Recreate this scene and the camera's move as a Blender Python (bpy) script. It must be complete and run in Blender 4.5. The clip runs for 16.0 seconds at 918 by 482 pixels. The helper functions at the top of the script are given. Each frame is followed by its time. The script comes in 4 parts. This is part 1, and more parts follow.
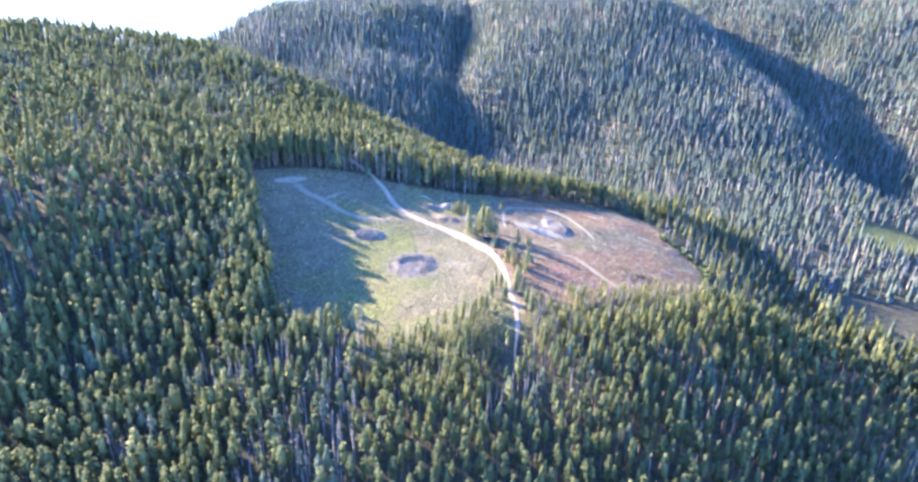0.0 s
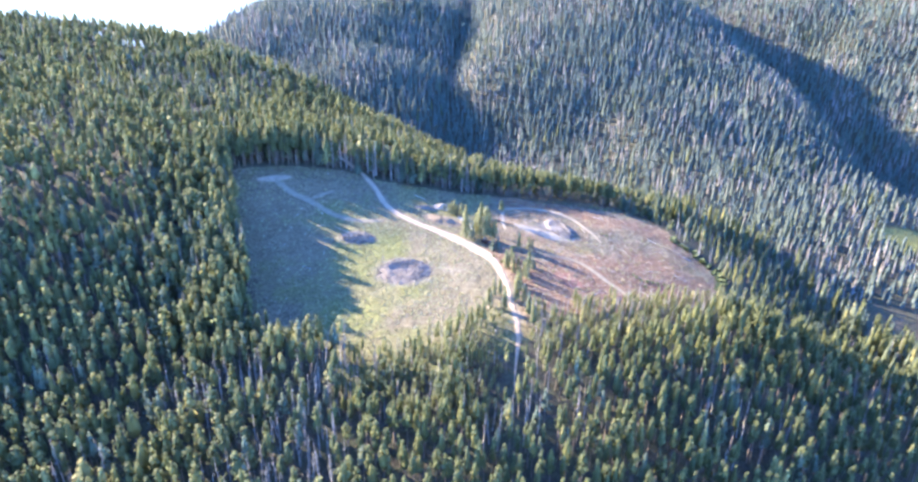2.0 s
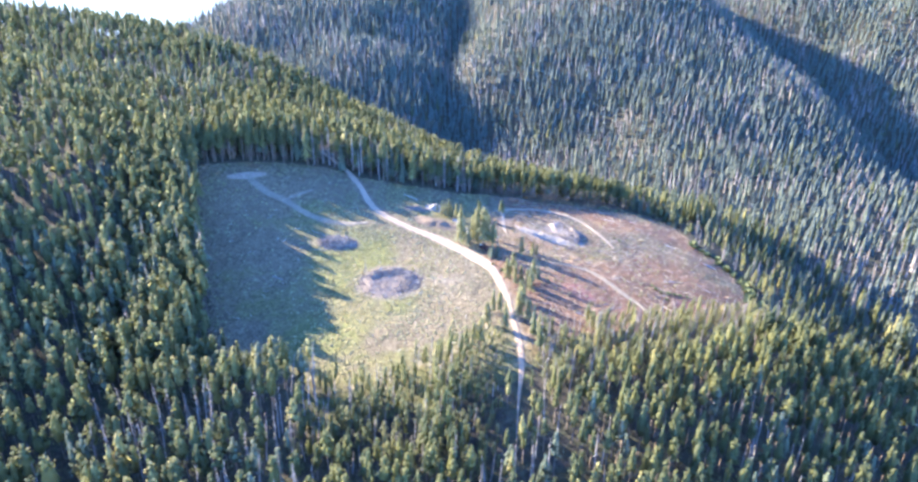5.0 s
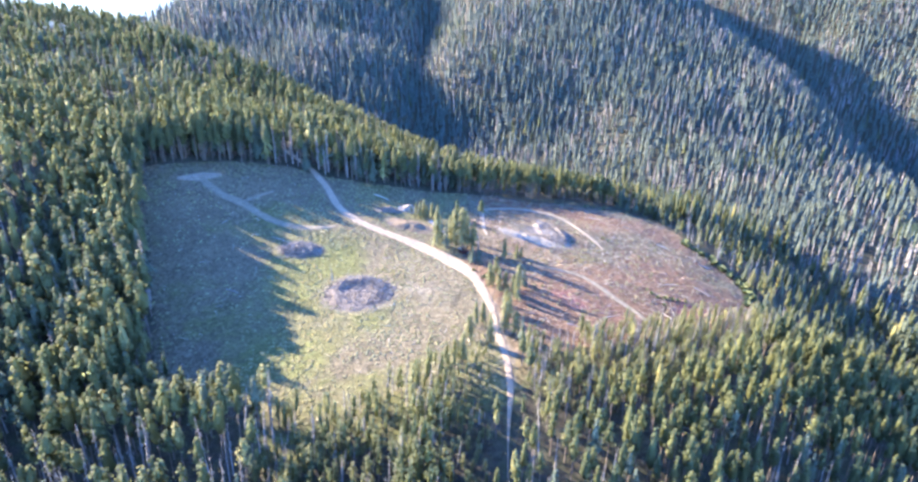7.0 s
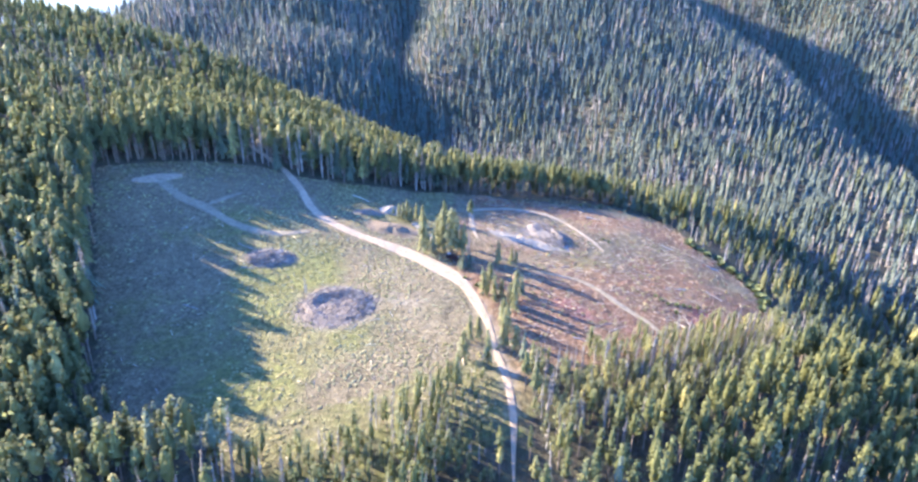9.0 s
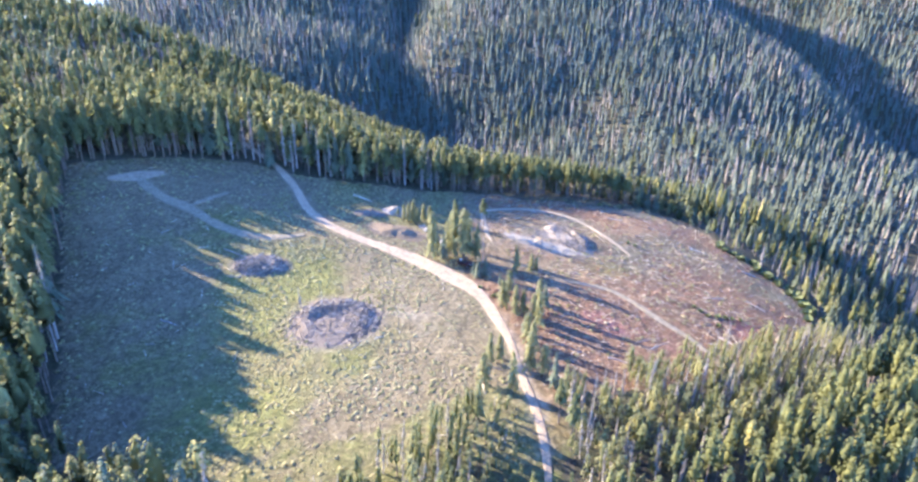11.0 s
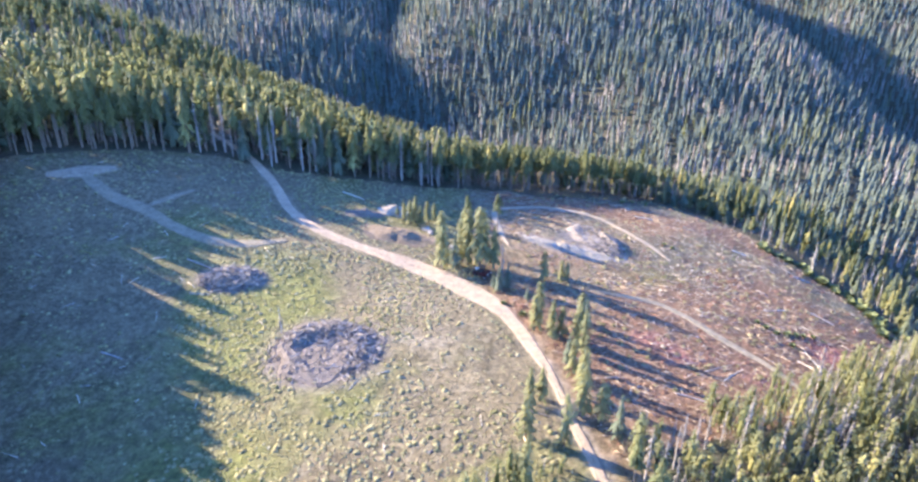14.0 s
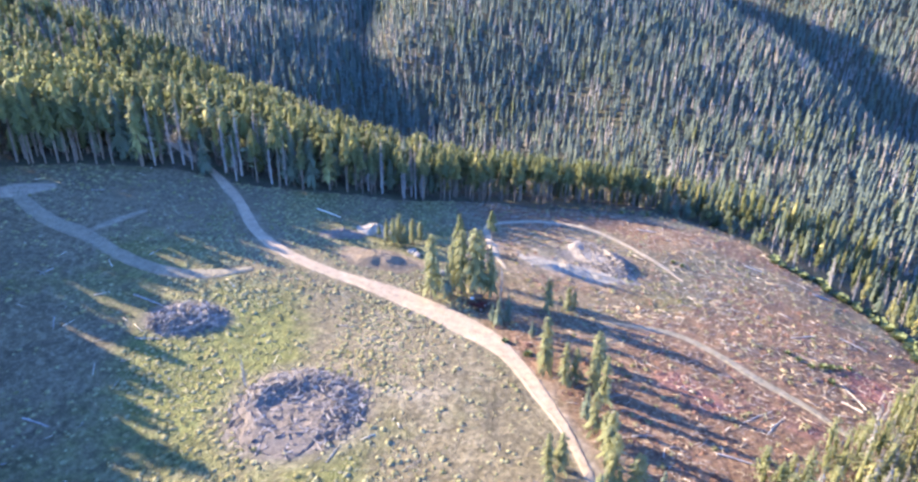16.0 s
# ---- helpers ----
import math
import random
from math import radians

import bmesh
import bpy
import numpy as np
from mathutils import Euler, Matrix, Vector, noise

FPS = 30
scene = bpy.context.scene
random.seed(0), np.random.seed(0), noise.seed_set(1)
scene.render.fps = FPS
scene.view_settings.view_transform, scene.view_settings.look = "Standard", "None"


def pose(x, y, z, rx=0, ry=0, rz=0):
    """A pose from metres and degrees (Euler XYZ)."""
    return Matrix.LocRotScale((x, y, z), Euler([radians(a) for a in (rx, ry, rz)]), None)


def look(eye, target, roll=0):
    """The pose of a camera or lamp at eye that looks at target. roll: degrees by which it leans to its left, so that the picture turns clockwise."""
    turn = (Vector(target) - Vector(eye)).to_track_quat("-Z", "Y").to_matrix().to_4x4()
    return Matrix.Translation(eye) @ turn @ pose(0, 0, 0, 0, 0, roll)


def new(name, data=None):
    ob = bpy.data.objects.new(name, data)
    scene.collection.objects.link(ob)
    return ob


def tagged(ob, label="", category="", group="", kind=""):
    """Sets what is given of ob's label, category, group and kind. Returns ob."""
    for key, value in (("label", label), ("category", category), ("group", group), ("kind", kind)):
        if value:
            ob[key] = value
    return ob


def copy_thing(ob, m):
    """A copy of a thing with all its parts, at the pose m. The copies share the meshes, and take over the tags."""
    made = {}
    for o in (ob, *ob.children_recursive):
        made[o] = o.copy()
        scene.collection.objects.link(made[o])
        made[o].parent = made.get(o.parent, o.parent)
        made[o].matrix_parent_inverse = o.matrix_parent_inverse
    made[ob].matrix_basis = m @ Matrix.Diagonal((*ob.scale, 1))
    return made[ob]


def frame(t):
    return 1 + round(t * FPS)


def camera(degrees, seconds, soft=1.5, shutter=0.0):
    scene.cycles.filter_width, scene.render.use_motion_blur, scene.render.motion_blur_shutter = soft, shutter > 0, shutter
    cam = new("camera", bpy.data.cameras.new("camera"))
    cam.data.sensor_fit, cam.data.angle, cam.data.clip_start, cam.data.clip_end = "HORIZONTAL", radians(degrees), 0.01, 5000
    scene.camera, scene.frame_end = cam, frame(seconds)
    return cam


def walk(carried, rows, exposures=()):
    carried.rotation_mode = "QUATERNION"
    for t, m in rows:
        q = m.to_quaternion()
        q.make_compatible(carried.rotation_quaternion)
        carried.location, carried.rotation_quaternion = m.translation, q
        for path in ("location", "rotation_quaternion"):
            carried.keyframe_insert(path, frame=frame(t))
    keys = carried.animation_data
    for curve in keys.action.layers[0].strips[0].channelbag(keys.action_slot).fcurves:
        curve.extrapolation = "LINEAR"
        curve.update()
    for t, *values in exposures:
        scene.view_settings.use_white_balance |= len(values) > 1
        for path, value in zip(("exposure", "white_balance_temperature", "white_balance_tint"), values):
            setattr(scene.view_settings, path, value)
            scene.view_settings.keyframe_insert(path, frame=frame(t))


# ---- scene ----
# ---- camera ----
cam = camera(72.0, 16.0, soft=2.7)
PATH = [
    (0, (0.58, -217.03, 80.03), (-6.56, -125.14, 41.22), 0.79),
    (0.5, (0.70, -213.29, 78.66), (-6.49, -121.39, 39.88), 0.73),
    (1, (0.78, -209.49, 77.29), (-6.43, -117.59, 38.53), 0.72),
    (1.5, (0.87, -205.72, 75.96), (-6.38, -113.80, 37.23), 0.70),
    (2, (0.90, -201.93, 74.69), (-6.33, -110.02, 35.94), 0.70),
    (2.5, (0.86, -198.18, 73.41), (-6.35, -106.27, 34.65), 0.72),
    (3, (0.88, -194.43, 72.15), (-6.31, -102.53, 33.38), 0.75),
    (3.5, (0.91, -190.66, 70.87), (-6.30, -98.76, 32.11), 0.74),
    (4, (0.89, -186.98, 69.55), (-6.37, -95.07, 30.80), 0.75),
    (6.5, (-0.48, -168.65, 63.32), (-6.17, -76.67, 24.49), 0.75),
    (7, (-0.92, -164.96, 61.99), (-4.18, -72.86, 23.18), 0.62),
    (7.5, (-1.33, -161.33, 60.70), (-3.28, -69.18, 21.90), 0.55),
    (8, (-1.79, -157.82, 59.40), (-3.03, -65.63, 20.68), 0.49),
    (10.5, (-5.29, -139.64, 52.96), (-5.22, -47.43, 14.26), 0.38),
    (11, (-6.12, -136.25, 51.75), (-6.12, -44.05, 13.02), 0.35),
    (11.5, (-7.02, -132.79, 50.50), (-6.47, -40.61, 11.73), 0.38),
    (12, (-7.91, -129.31, 49.21), (-7.18, -37.14, 10.44), 0.40),
    (12.5, (-8.83, -125.90, 47.93), (-7.84, -33.74, 9.13), 0.44),
    (13, (-9.75, -122.55, 46.67), (-8.51, -30.40, 7.86), 0.42),
    (13.5, (-10.60, -119.17, 45.39), (-8.32, -27.03, 6.60), 0.38),
    (14, (-11.49, -115.75, 44.10), (-8.71, -23.60, 5.35), 0.41),
    (14.5, (-12.29, -112.34, 42.91), (-9.06, -20.21, 4.17), 0.39),
    (15, (-12.91, -108.95, 42.37), (-8.57, -16.88, 3.58), 0.39),
    (15.5, (-13.18, -105.52, 42.44), (-7.50, -13.53, 3.65), 0.37),
    (16, (-13.15, -102.16, 42.55), (-6.82, -10.19, 3.79), 0.40),
]
walk(cam, [(t, look(eye, target, roll)) for t, eye, target, roll in PATH], [(0, 3.44, 5250, 18), (8, 3.26, 5350, 18), (13, 3.08, 5470, 18), (16, 3.02, 5550, 18)])

# ---- light ----
SUN_ELEVATION, SUN_AZIMUTH = 22.0, -62.0  # degrees; azimuth clockwise from +y
world = bpy.data.worlds.new("sky")
scene.world = world
world.use_nodes = True
wt = world.node_tree
sky = wt.nodes.new("ShaderNodeTexSky")
sky.sky_type, sky.sun_disc = "NISHITA", False
sky.sun_elevation, sky.sun_rotation = radians(SUN_ELEVATION), radians(SUN_AZIMUTH)
sky.altitude, sky.air_density, sky.dust_density, sky.ozone_density = 2600, 1.0, 0.4, 6.0
wt.nodes["Background"].inputs["Strength"].default_value = 0.135
wt.links.new(sky.outputs[0], wt.nodes["Background"].inputs["Color"])
sun = new("sun", bpy.data.lights.new("sun", "SUN"))
sun.data.energy, sun.data.angle, sun.data.color = 4.8, radians(0.6), (1.0, 0.785, 0.44)
ca, sa, ce, se = math.cos(radians(SUN_AZIMUTH)), math.sin(radians(SUN_AZIMUTH)), math.cos(radians(SUN_ELEVATION)), math.sin(radians(SUN_ELEVATION))
sun.matrix_world = look((sa * ce * 300, ca * ce * 300, se * 300), (0, 0, 0))


# ---- materials ----
def material(name, rough=0.9):
    m = bpy.data.materials.new(name)
    m.use_nodes = True
    b = m.node_tree.nodes["Principled BSDF"]
    b.inputs["Roughness"].default_value = rough
    b.inputs["Specular IOR Level"].default_value = 0.25
    return m, m.node_tree, b


def node(tree, kind, **settings):
    n = tree.nodes.new(kind)
    for key, value in settings.items():
        n.inputs[key.replace("_", " ")].default_value = value
    return n


def noise_at(tree, scale, detail=4.0, rough=0.6, coords=None):
    n = node(tree, "ShaderNodeTexNoise", Scale=scale, Detail=detail, Roughness=rough)
    if coords is None:
        coords = tree.nodes.new("ShaderNodeTexCoord").outputs["Object"]
    tree.links.new(coords, n.inputs["Vector"])
    return n.outputs["Fac"]


def ramp(tree, value, stops):
    r = tree.nodes.new("ShaderNodeValToRGB")
    el = r.color_ramp.elements
    while len(el) < len(stops):
        el.new(0.5)
    for e, (pos, col) in zip(el, stops):
        e.position, e.color = pos, (*col, 1) if len(col) == 3 else col
    tree.links.new(value, r.inputs["Fac"])
    return r.outputs["Color"]


def grey(v):
    return (v, v, v)


def mix(tree, fac, a, b):
    m = tree.nodes.new("ShaderNodeMix")
    m.data_type = "RGBA"
    for value, slot in ((fac, 0), (a, 6), (b, 7)):
        if hasattr(value, "is_linked"):
            tree.links.new(value, m.inputs[slot])
        else:
            m.inputs[slot].default_value = value if slot == 0 else (*value, 1)
    return m.outputs[2]


def math_node(tree, op, a, b):
    m = tree.nodes.new("ShaderNodeMath")
    m.operation = op
    for value, slot in ((a, 0), (b, 1)):
        if hasattr(value, "is_linked"):
            tree.links.new(value, m.inputs[slot])
        else:
            m.inputs[slot].default_value = value
    return m.outputs[0]


def mottle(tree, col, scale, low, high):
    """Patchy light and dark over a colour."""
    n = ramp(tree, noise_at(tree, scale, 6.0, 0.75), [(0.36, grey(low)), (0.64, grey(high))])
    m = tree.nodes.new("ShaderNodeMix")
    m.data_type, m.blend_type, m.clamp_result = "RGBA", "MULTIPLY", False
    m.inputs[0].default_value = 1.0
    tree.links.new(col, m.inputs[6])
    tree.links.new(n, m.inputs[7])
    return m.outputs[2]


def bump(tree, bsdf, height, strength, distance):
    n = node(tree, "ShaderNodeBump", Strength=strength, Distance=distance)
    tree.links.new(height, n.inputs["Height"])
    tree.links.new(n.outputs["Normal"], bsdf.inputs["Normal"])


def attribute(tree, name):
    n = tree.nodes.new("ShaderNodeAttribute")
    n.attribute_name = name
    return n.outputs["Fac"]


def foliage(name, dark, light, through_light=0.5):
    """Needles: every spray has its own shade; light passes through them."""
    m, t, b = material(name, 0.75)
    isl = t.nodes.new("ShaderNodeNewGeometry").outputs["Random Per Island"]
    col = ramp(t, isl, [(0.0, dark), (1.0, light)])
    tone = noise_at(t, 0.035, 2.0)
    col = mix(t, ramp(t, tone, [(0.35, grey(0)), (0.65, grey(0.5))]), col, tuple(0.5 * (a + c) * k for a, c, k in zip(dark, light, (1.12, 1.03, 0.8))))
    t.links.new(col, b.inputs["Base Color"])
    tr = t.nodes.new("ShaderNodeBsdfTranslucent")
    t.links.new(col, tr.inputs["Color"])
    ms = t.nodes.new("ShaderNodeMixShader")
    ms.inputs[0].default_value = through_light
    t.links.new(b.outputs[0], ms.inputs[1])
    t.links.new(tr.outputs[0], ms.inputs[2])
    t.links.new(ms.outputs[0], t.nodes["Material Output"].inputs["Surface"])
    return m


def bark(name, dark, light):
    m, t, b = material(name, 0.9)
    n = noise_at(t, 3.0, 5.0)
    t.links.new(ramp(t, n, [(0.3, dark), (0.7, light)]), b.inputs["Base Color"])
    bump(t, b, n, 0.6, 0.03)
    return m


PINE = foliage("pine_needles", (0.120, 0.136, 0.060), (0.220, 0.232, 0.110), 0.58)
PINE_DARK = foliage("dark_pine_needles", (0.085, 0.102, 0.050), (0.152, 0.168, 0.084), 0.5)
PINE_YELLOW = foliage("yellowing_pine_needles", (0.150, 0.148, 0.060), (0.300, 0.285, 0.125), 0.3)
SPRUCE = foliage("blue_green_spruce_needles", (0.100, 0.130, 0.098), (0.170, 0.202, 0.156), 0.48)
# Bluer than the near spruces: the haze across the valley is in this colour.
HAZY_FAR_SPRUCE = foliage("haze_tinted_spruce_needles", (0.098, 0.128, 0.116), (0.152, 0.186, 0.172), 0.48)
DEAD = foliage("bare_grey_twigs", (0.14, 0.13, 0.125), (0.26, 0.245, 0.24), 0.25)
PINE_SUN = foliage("open_grown_pine_needles", (0.160, 0.170, 0.088), (0.270, 0.276, 0.150), 0.58)
RUST = foliage("rust_brown_needles", (0.13, 0.075, 0.045), (0.26, 0.16, 0.10), 0.2)
BARK = bark("pine_bark", (0.08, 0.062, 0.048), (0.20, 0.165, 0.135))
GREY_BARK = bark("weathered_grey_wood", (0.16, 0.148, 0.14), (0.36, 0.335, 0.32))


def ground_material():
    m, t, b = material("hillside_ground", 0.95)
    fine, mid, broad = noise_at(t, 1.7, 8.0, 0.75), noise_at(t, 0.35, 5.0, 0.65), noise_at(t, 0.06, 3.0)
    litter = ramp(t, fine, [(0.32, (0.050, 0.043, 0.033)), (0.68, (0.135, 0.113, 0.085))])
    litter = mix(t, ramp(t, mid, [(0.4, grey(0)), (0.6, grey(0.6))]), litter, (0.075, 0.085, 0.035))
    dry = ramp(t, fine, [(0.36, (0.092, 0.076, 0.046)), (0.5, (0.19, 0.157, 0.099)), (0.66, (0.35, 0.295, 0.205))])
    dry = mix(t, ramp(t, broad, [(0.35, grey(0)), (0.7, grey(0.4))]), dry, (0.20, 0.165, 0.10))
    green = ramp(t, fine, [(0.36, (0.098, 0.108, 0.032)), (0.64, (0.25, 0.245, 0.084))])
    red = ramp(t, fine, [(0.37, (0.088, 0.046, 0.030)), (0.5, (0.205, 0.120, 0.074)), (0.58, (0.275, 0.182, 0.117)), (0.70, (0.37, 0.30, 0.22))])
    crimson = ramp(t, fine, [(0.36, (0.12, 0.042, 0.042)), (0.62, (0.32, 0.145, 0.135))])
    pale = ramp(t, fine, [(0.3, (0.29, 0.24, 0.20)), (0.7, (0.47, 0.405, 0.335))])

    def edge(name, other, soft=0.12):
        v = math_node(t, "ADD", attribute(t, name), math_node(t, "MULTIPLY", math_node(t, "SUBTRACT", other, 0.5), 0.9))
        return ramp(t, v, [(0.5 - soft, grey(0)), (0.5 + soft, grey(1))])

    col = mix(t, edge("cleared", mid, 0.08), litter, dry)
    col = mix(t, edge("green", mid, 0.22), col, green)
    col = mix(t, edge("red", mid, 0.25), col, red)
    col = mix(t, edge("pale", mid, 0.25), col, pale)
    col = mix(t, edge("crimson", mid, 0.25), col, crimson)
    col = mix(t, edge("ash", mid, 0.3), col, ramp(t, fine, [(0.3, (0.11, 0.090, 0.082)), (0.7, (0.30, 0.255, 0.23))]))
    col = mottle(t, mottle(t, col, 0.9, 0.40, 0.88), 0.22, 0.8, 1.15)
    t.links.new(col, b.inputs["Base Color"])
    bump(t, b, math_node(t, "ADD", fine, math_node(t, "MULTIPLY", mid, 1.5)), 1.0, 0.4)
    return m


def soil(name, dark, light, scale=1.6, height=0.22):
    m, t, b = material(name, 0.95)
    fine, broad = noise_at(t, scale * 3, 6.0, 0.7), noise_at(t, scale * 0.2, 3.0)
    col = ramp(t, fine, [(0.3, dark), (0.72, light)])
    col = mix(t, ramp(t, broad, [(0.35, grey(0)), (0.65, grey(0.55))]), col, tuple(0.45 * a + 0.45 * c for a, c in zip(dark, light)))
    col = mottle(t, col, scale * 0.6, 0.7, 1.2)
    t.links.new(col, b.inputs["Base Color"])
    bump(t, b, fine, 1.0, height)
    return m


GROUND = ground_material()
ROAD = soil("pale_gravel_road", (0.245, 0.182, 0.127), (0.41, 0.322, 0.238))
TRACK = soil("worn_dirt_track", (0.20, 0.157, 0.112), (0.36, 0.30, 0.228))
FAINT = soil("faint_dirt_track", (0.15, 0.125, 0.088), (0.28, 0.238, 0.175))
SAND = soil("pale_soil", (0.22, 0.18, 0.14), (0.40, 0.345, 0.28))
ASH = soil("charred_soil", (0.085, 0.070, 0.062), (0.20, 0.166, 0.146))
LOG = bark("silvered_log", (0.17, 0.150, 0.145), (0.42, 0.385, 0.37))
CHAR = bark("charred_log", (0.060, 0.050, 0.045), (0.18, 0.155, 0.142))
PALE_LOG = bark("peeled_log", (0.36, 0.31, 0.25), (0.66, 0.59, 0.50))
SAGE = foliage("sage_leaves", (0.19, 0.180, 0.100), (0.345, 0.325, 0.195), 0.4)
GRASS = foliage("green_grass_blades", (0.14, 0.140, 0.065), (0.27, 0.26, 0.135), 0.4)
SHRUB = foliage("shrub_leaves", (0.085, 0.108, 0.050), (0.18, 0.205, 0.095), 0.3)
ROCK = soil("grey_rock", (0.20, 0.18, 0.16), (0.42, 0.38, 0.34))


# ---- the lie of the land ----
# Swells of the near hill on a grid of places, each a smooth hump of the given height.
SWELL_X, SWELL_Y = (-170, -110, -60, -15, 30, 75, 130), (-140, -80, -40, 0, 45, 100)
SWELLS = (
    (-6.2, 11.6, 6.9, -2.2, 7.2, -2.1),
    (-5.3, 2.9, 2.5, 2.2, -0.2, -4.5),
    (0.1, -1.9, -6.8, 9.6, 6.2, -5.6),
    (1.1, 14.8, -3.2, 1.8, -2.8, -8.2),
    (-5.6, 11, -1.9, 2.5, -0.7, -4.5),
    (-3.7, 4, -1.1, 8.5, 4.7, -5.9),
    (1.3, 5.6, -5.9, -14.4, -11.4, 9.3))


def soft_over(v, s):
    return s * np.logaddexp(0, v / s)


def value_noise(x, y, size, seed=0):
    x, y = np.asarray(x, float) / size + 1000, np.asarray(y, float) / size + 1000
    i, j = np.floor(x).astype(np.int64), np.floor(y).astype(np.int64)
    u, v = x - i, y - j
    u, v = u * u * (3 - 2 * u), v * v * (3 - 2 * v)

    def lattice(a, b):
        h = (a * 374761393 + b * 668265263 + seed * 974711) & 0x7FFFFFFF
        h = ((h ^ (h >> 13)) * 1274126177) & 0x7FFFFFFF
        return ((h ^ (h >> 16)) & 0xFFFF) / 65535.0
    return (lattice(i, j) * (1 - u) + lattice(i + 1, j) * u) * (1 - v) + (lattice(i, j + 1) * (1 - u) + lattice(i + 1, j + 1) * u) * v


def near_hill(x, y):
    z = -10.7 - 0.0955 * x + 0.1576 * y - 0.5 * soft_over(y - np.minimum(70 - 0.38 * x - 0.15 * np.minimum(x, 0), 165), 12)
    for a, row in zip(SWELL_X, SWELLS):
        for b, h in zip(SWELL_Y, row):
            z = z + h * np.exp(-((x - a) ** 2 + (y - b) ** 2) / 4608.0)
    return z - 2.0 * np.exp(-((x - 42) ** 2 + (y + 16) ** 2) / 900.0)


def land(x, y):
    """Height of the ground: the near hill, the dome across the valley, and the slopes to either side of it."""
    x, y = np.asarray(x, float), np.asarray(y, float)
    dome = -21.5 + 0.14 * (y - 123) + 0.32 * soft_over(y - 158, 8) - 0.0006 * (x - 95) ** 2
    dome = dome - 0.5 * soft_over((-40 + 0.45 * (y - 225)) - x, 8) - 0.4 * soft_over(-52 - x, 6) - (0.55 + 0.4 * np.clip((y - 260) / 40, 0, 1)) * soft_over(x - (160 + 0.3 * np.maximum(249 - y, 0)), 6)
    summit = 67 - 0.0012 * (x - 80) ** 2 - 0.0034 * np.maximum(x - 80, 0) ** 2
    dome = summit - soft_over(summit - dome, 5)
    left = 11 + 0.27 * (y - 191) - 0.02 * np.minimum(x + 110, 0) - 0.22 * np.maximum(x + 110, 0) - 1.2 * soft_over(x + 48, 4)
    # The crest drops in the west so that the glowing backdrop shows above it.
    crest = 4 + 62 / (1 + np.exp(-(x + 232) / 20)) - 0.5 * soft_over(y - 420, 20)
    left = crest - soft_over(crest - left, 6)
    right = 45 + 0.22 * (x - 213) + 0.45 * (y - 360) - 0.6 * soft_over(150 - x, 10)
    right = 74 - soft_over(74 - right, 8)
    spur = -25 + 0.35 * (x - 242) + 0.12 * (y - 185)
    spur = 60 - soft_over(60 - spur, 8)
    hills = np.stack([near_hill(x, y), dome, left, right, spur]) / 3.0
    z = 3.0 * np.logaddexp.reduce(hills, axis=0)
    far = np.clip((y - 110) / 60, 0, 1)
    z = z + (value_noise(x, y, 45, 3) - 0.5) * 9 * far
    return z + (value_noise(x, y, 14, 1) - 0.5) * 0.7 + (value_noise(x, y, 5, 2) - 0.5) * 0.25


def inside(x, y, outline):
    x, y = np.asarray(x, float), np.asarray(y, float)
    hit = np.zeros(x.shape, bool)
    for (x0, y0), (x1, y1) in zip(outline, outline[1:] + outline[:1]):
        cross = ((y0 > y) != (y1 > y))
        with np.errstate(divide="ignore", invalid="ignore"):
            at = (x1 - x0) * (y - y0) / ((y1 - y0) or 1e-9) + x0
        hit ^= cross & (x < at)
    return hit


def off_line(x, y, line):
    """Distance to a bent line."""
    x, y = np.asarray(x, float), np.asarray(y, float)
    best = np.full(x.shape, 1e9)
    for (x0, y0), (x1, y1) in zip(line, line[1:]):
        dx, dy = x1 - x0, y1 - y0
        s = np.clip(((x - x0) * dx + (y - y0) * dy) / (dx * dx + dy * dy), 0, 1)
        best = np.minimum(best, np.hypot(x - x0 - s * dx, y - y0 - s * dy))
    return best


CLEARING = [(-95, 3), (-86, 10), (-77, 14), (-68, 16), (-59, 19), (-46, 16), (-37, 17), (-26, 19), (-15, 22), (4, 30), (20, 36), (35, 39), (48, 36), (57, 30),
            (63, 17), (67, 6), (71.5, -3), (73, -11), (70, -24), (57, -38), (40, -49), (30, -56), (19, -60), (10, -66), (7, -74), (2, -75), (-4, -74), (-13, -75),
            (-20, -80), (-29, -82), (-40, -78), (-50, -76), (-59, -72), (-70, -49), (-81, -27)]
MAIN_ROAD = [(-70, 42), (-62, 31), (-58, 26), (-51, 17), (-45, 7), (-40, -3), (-34, -10), (-27, -14.5), (-20, -18), (-15, -21), (-10, -25), (-5, -30), (-2, -35),
             (0, -41), (2, -49), (3, -57), (4.5, -66), (5, -74), (4.5, -82), (4.2, -91)]
LOOP_TRACK = [(1, -9), (0, -3), (-0.3, 4), (-0.2, 9.5), (2, 13.4), (9.9, 16.2), (18.6, 16), (24.6, 12), (28.1, 5), (30.9, -0.9), (32.8, -6)]
SLASH_TRACK = [(13.5, -25.5), (18.5, -26.3), (23.2, -27.5), (26.8, -31.3), (29.4, -35.6), (32.1, -39), (34.4, -42.5), (36, -47.2), (37, -50.5)]
SHADE_TRACK = [(-78.5, 3), (-77.9, -0.2), (-71.1, -5.9), (-64.4, -8.9), (-57.4, -13.4), (-50.3, -16.7), (-44.2, -17.1), (-38, -15)]
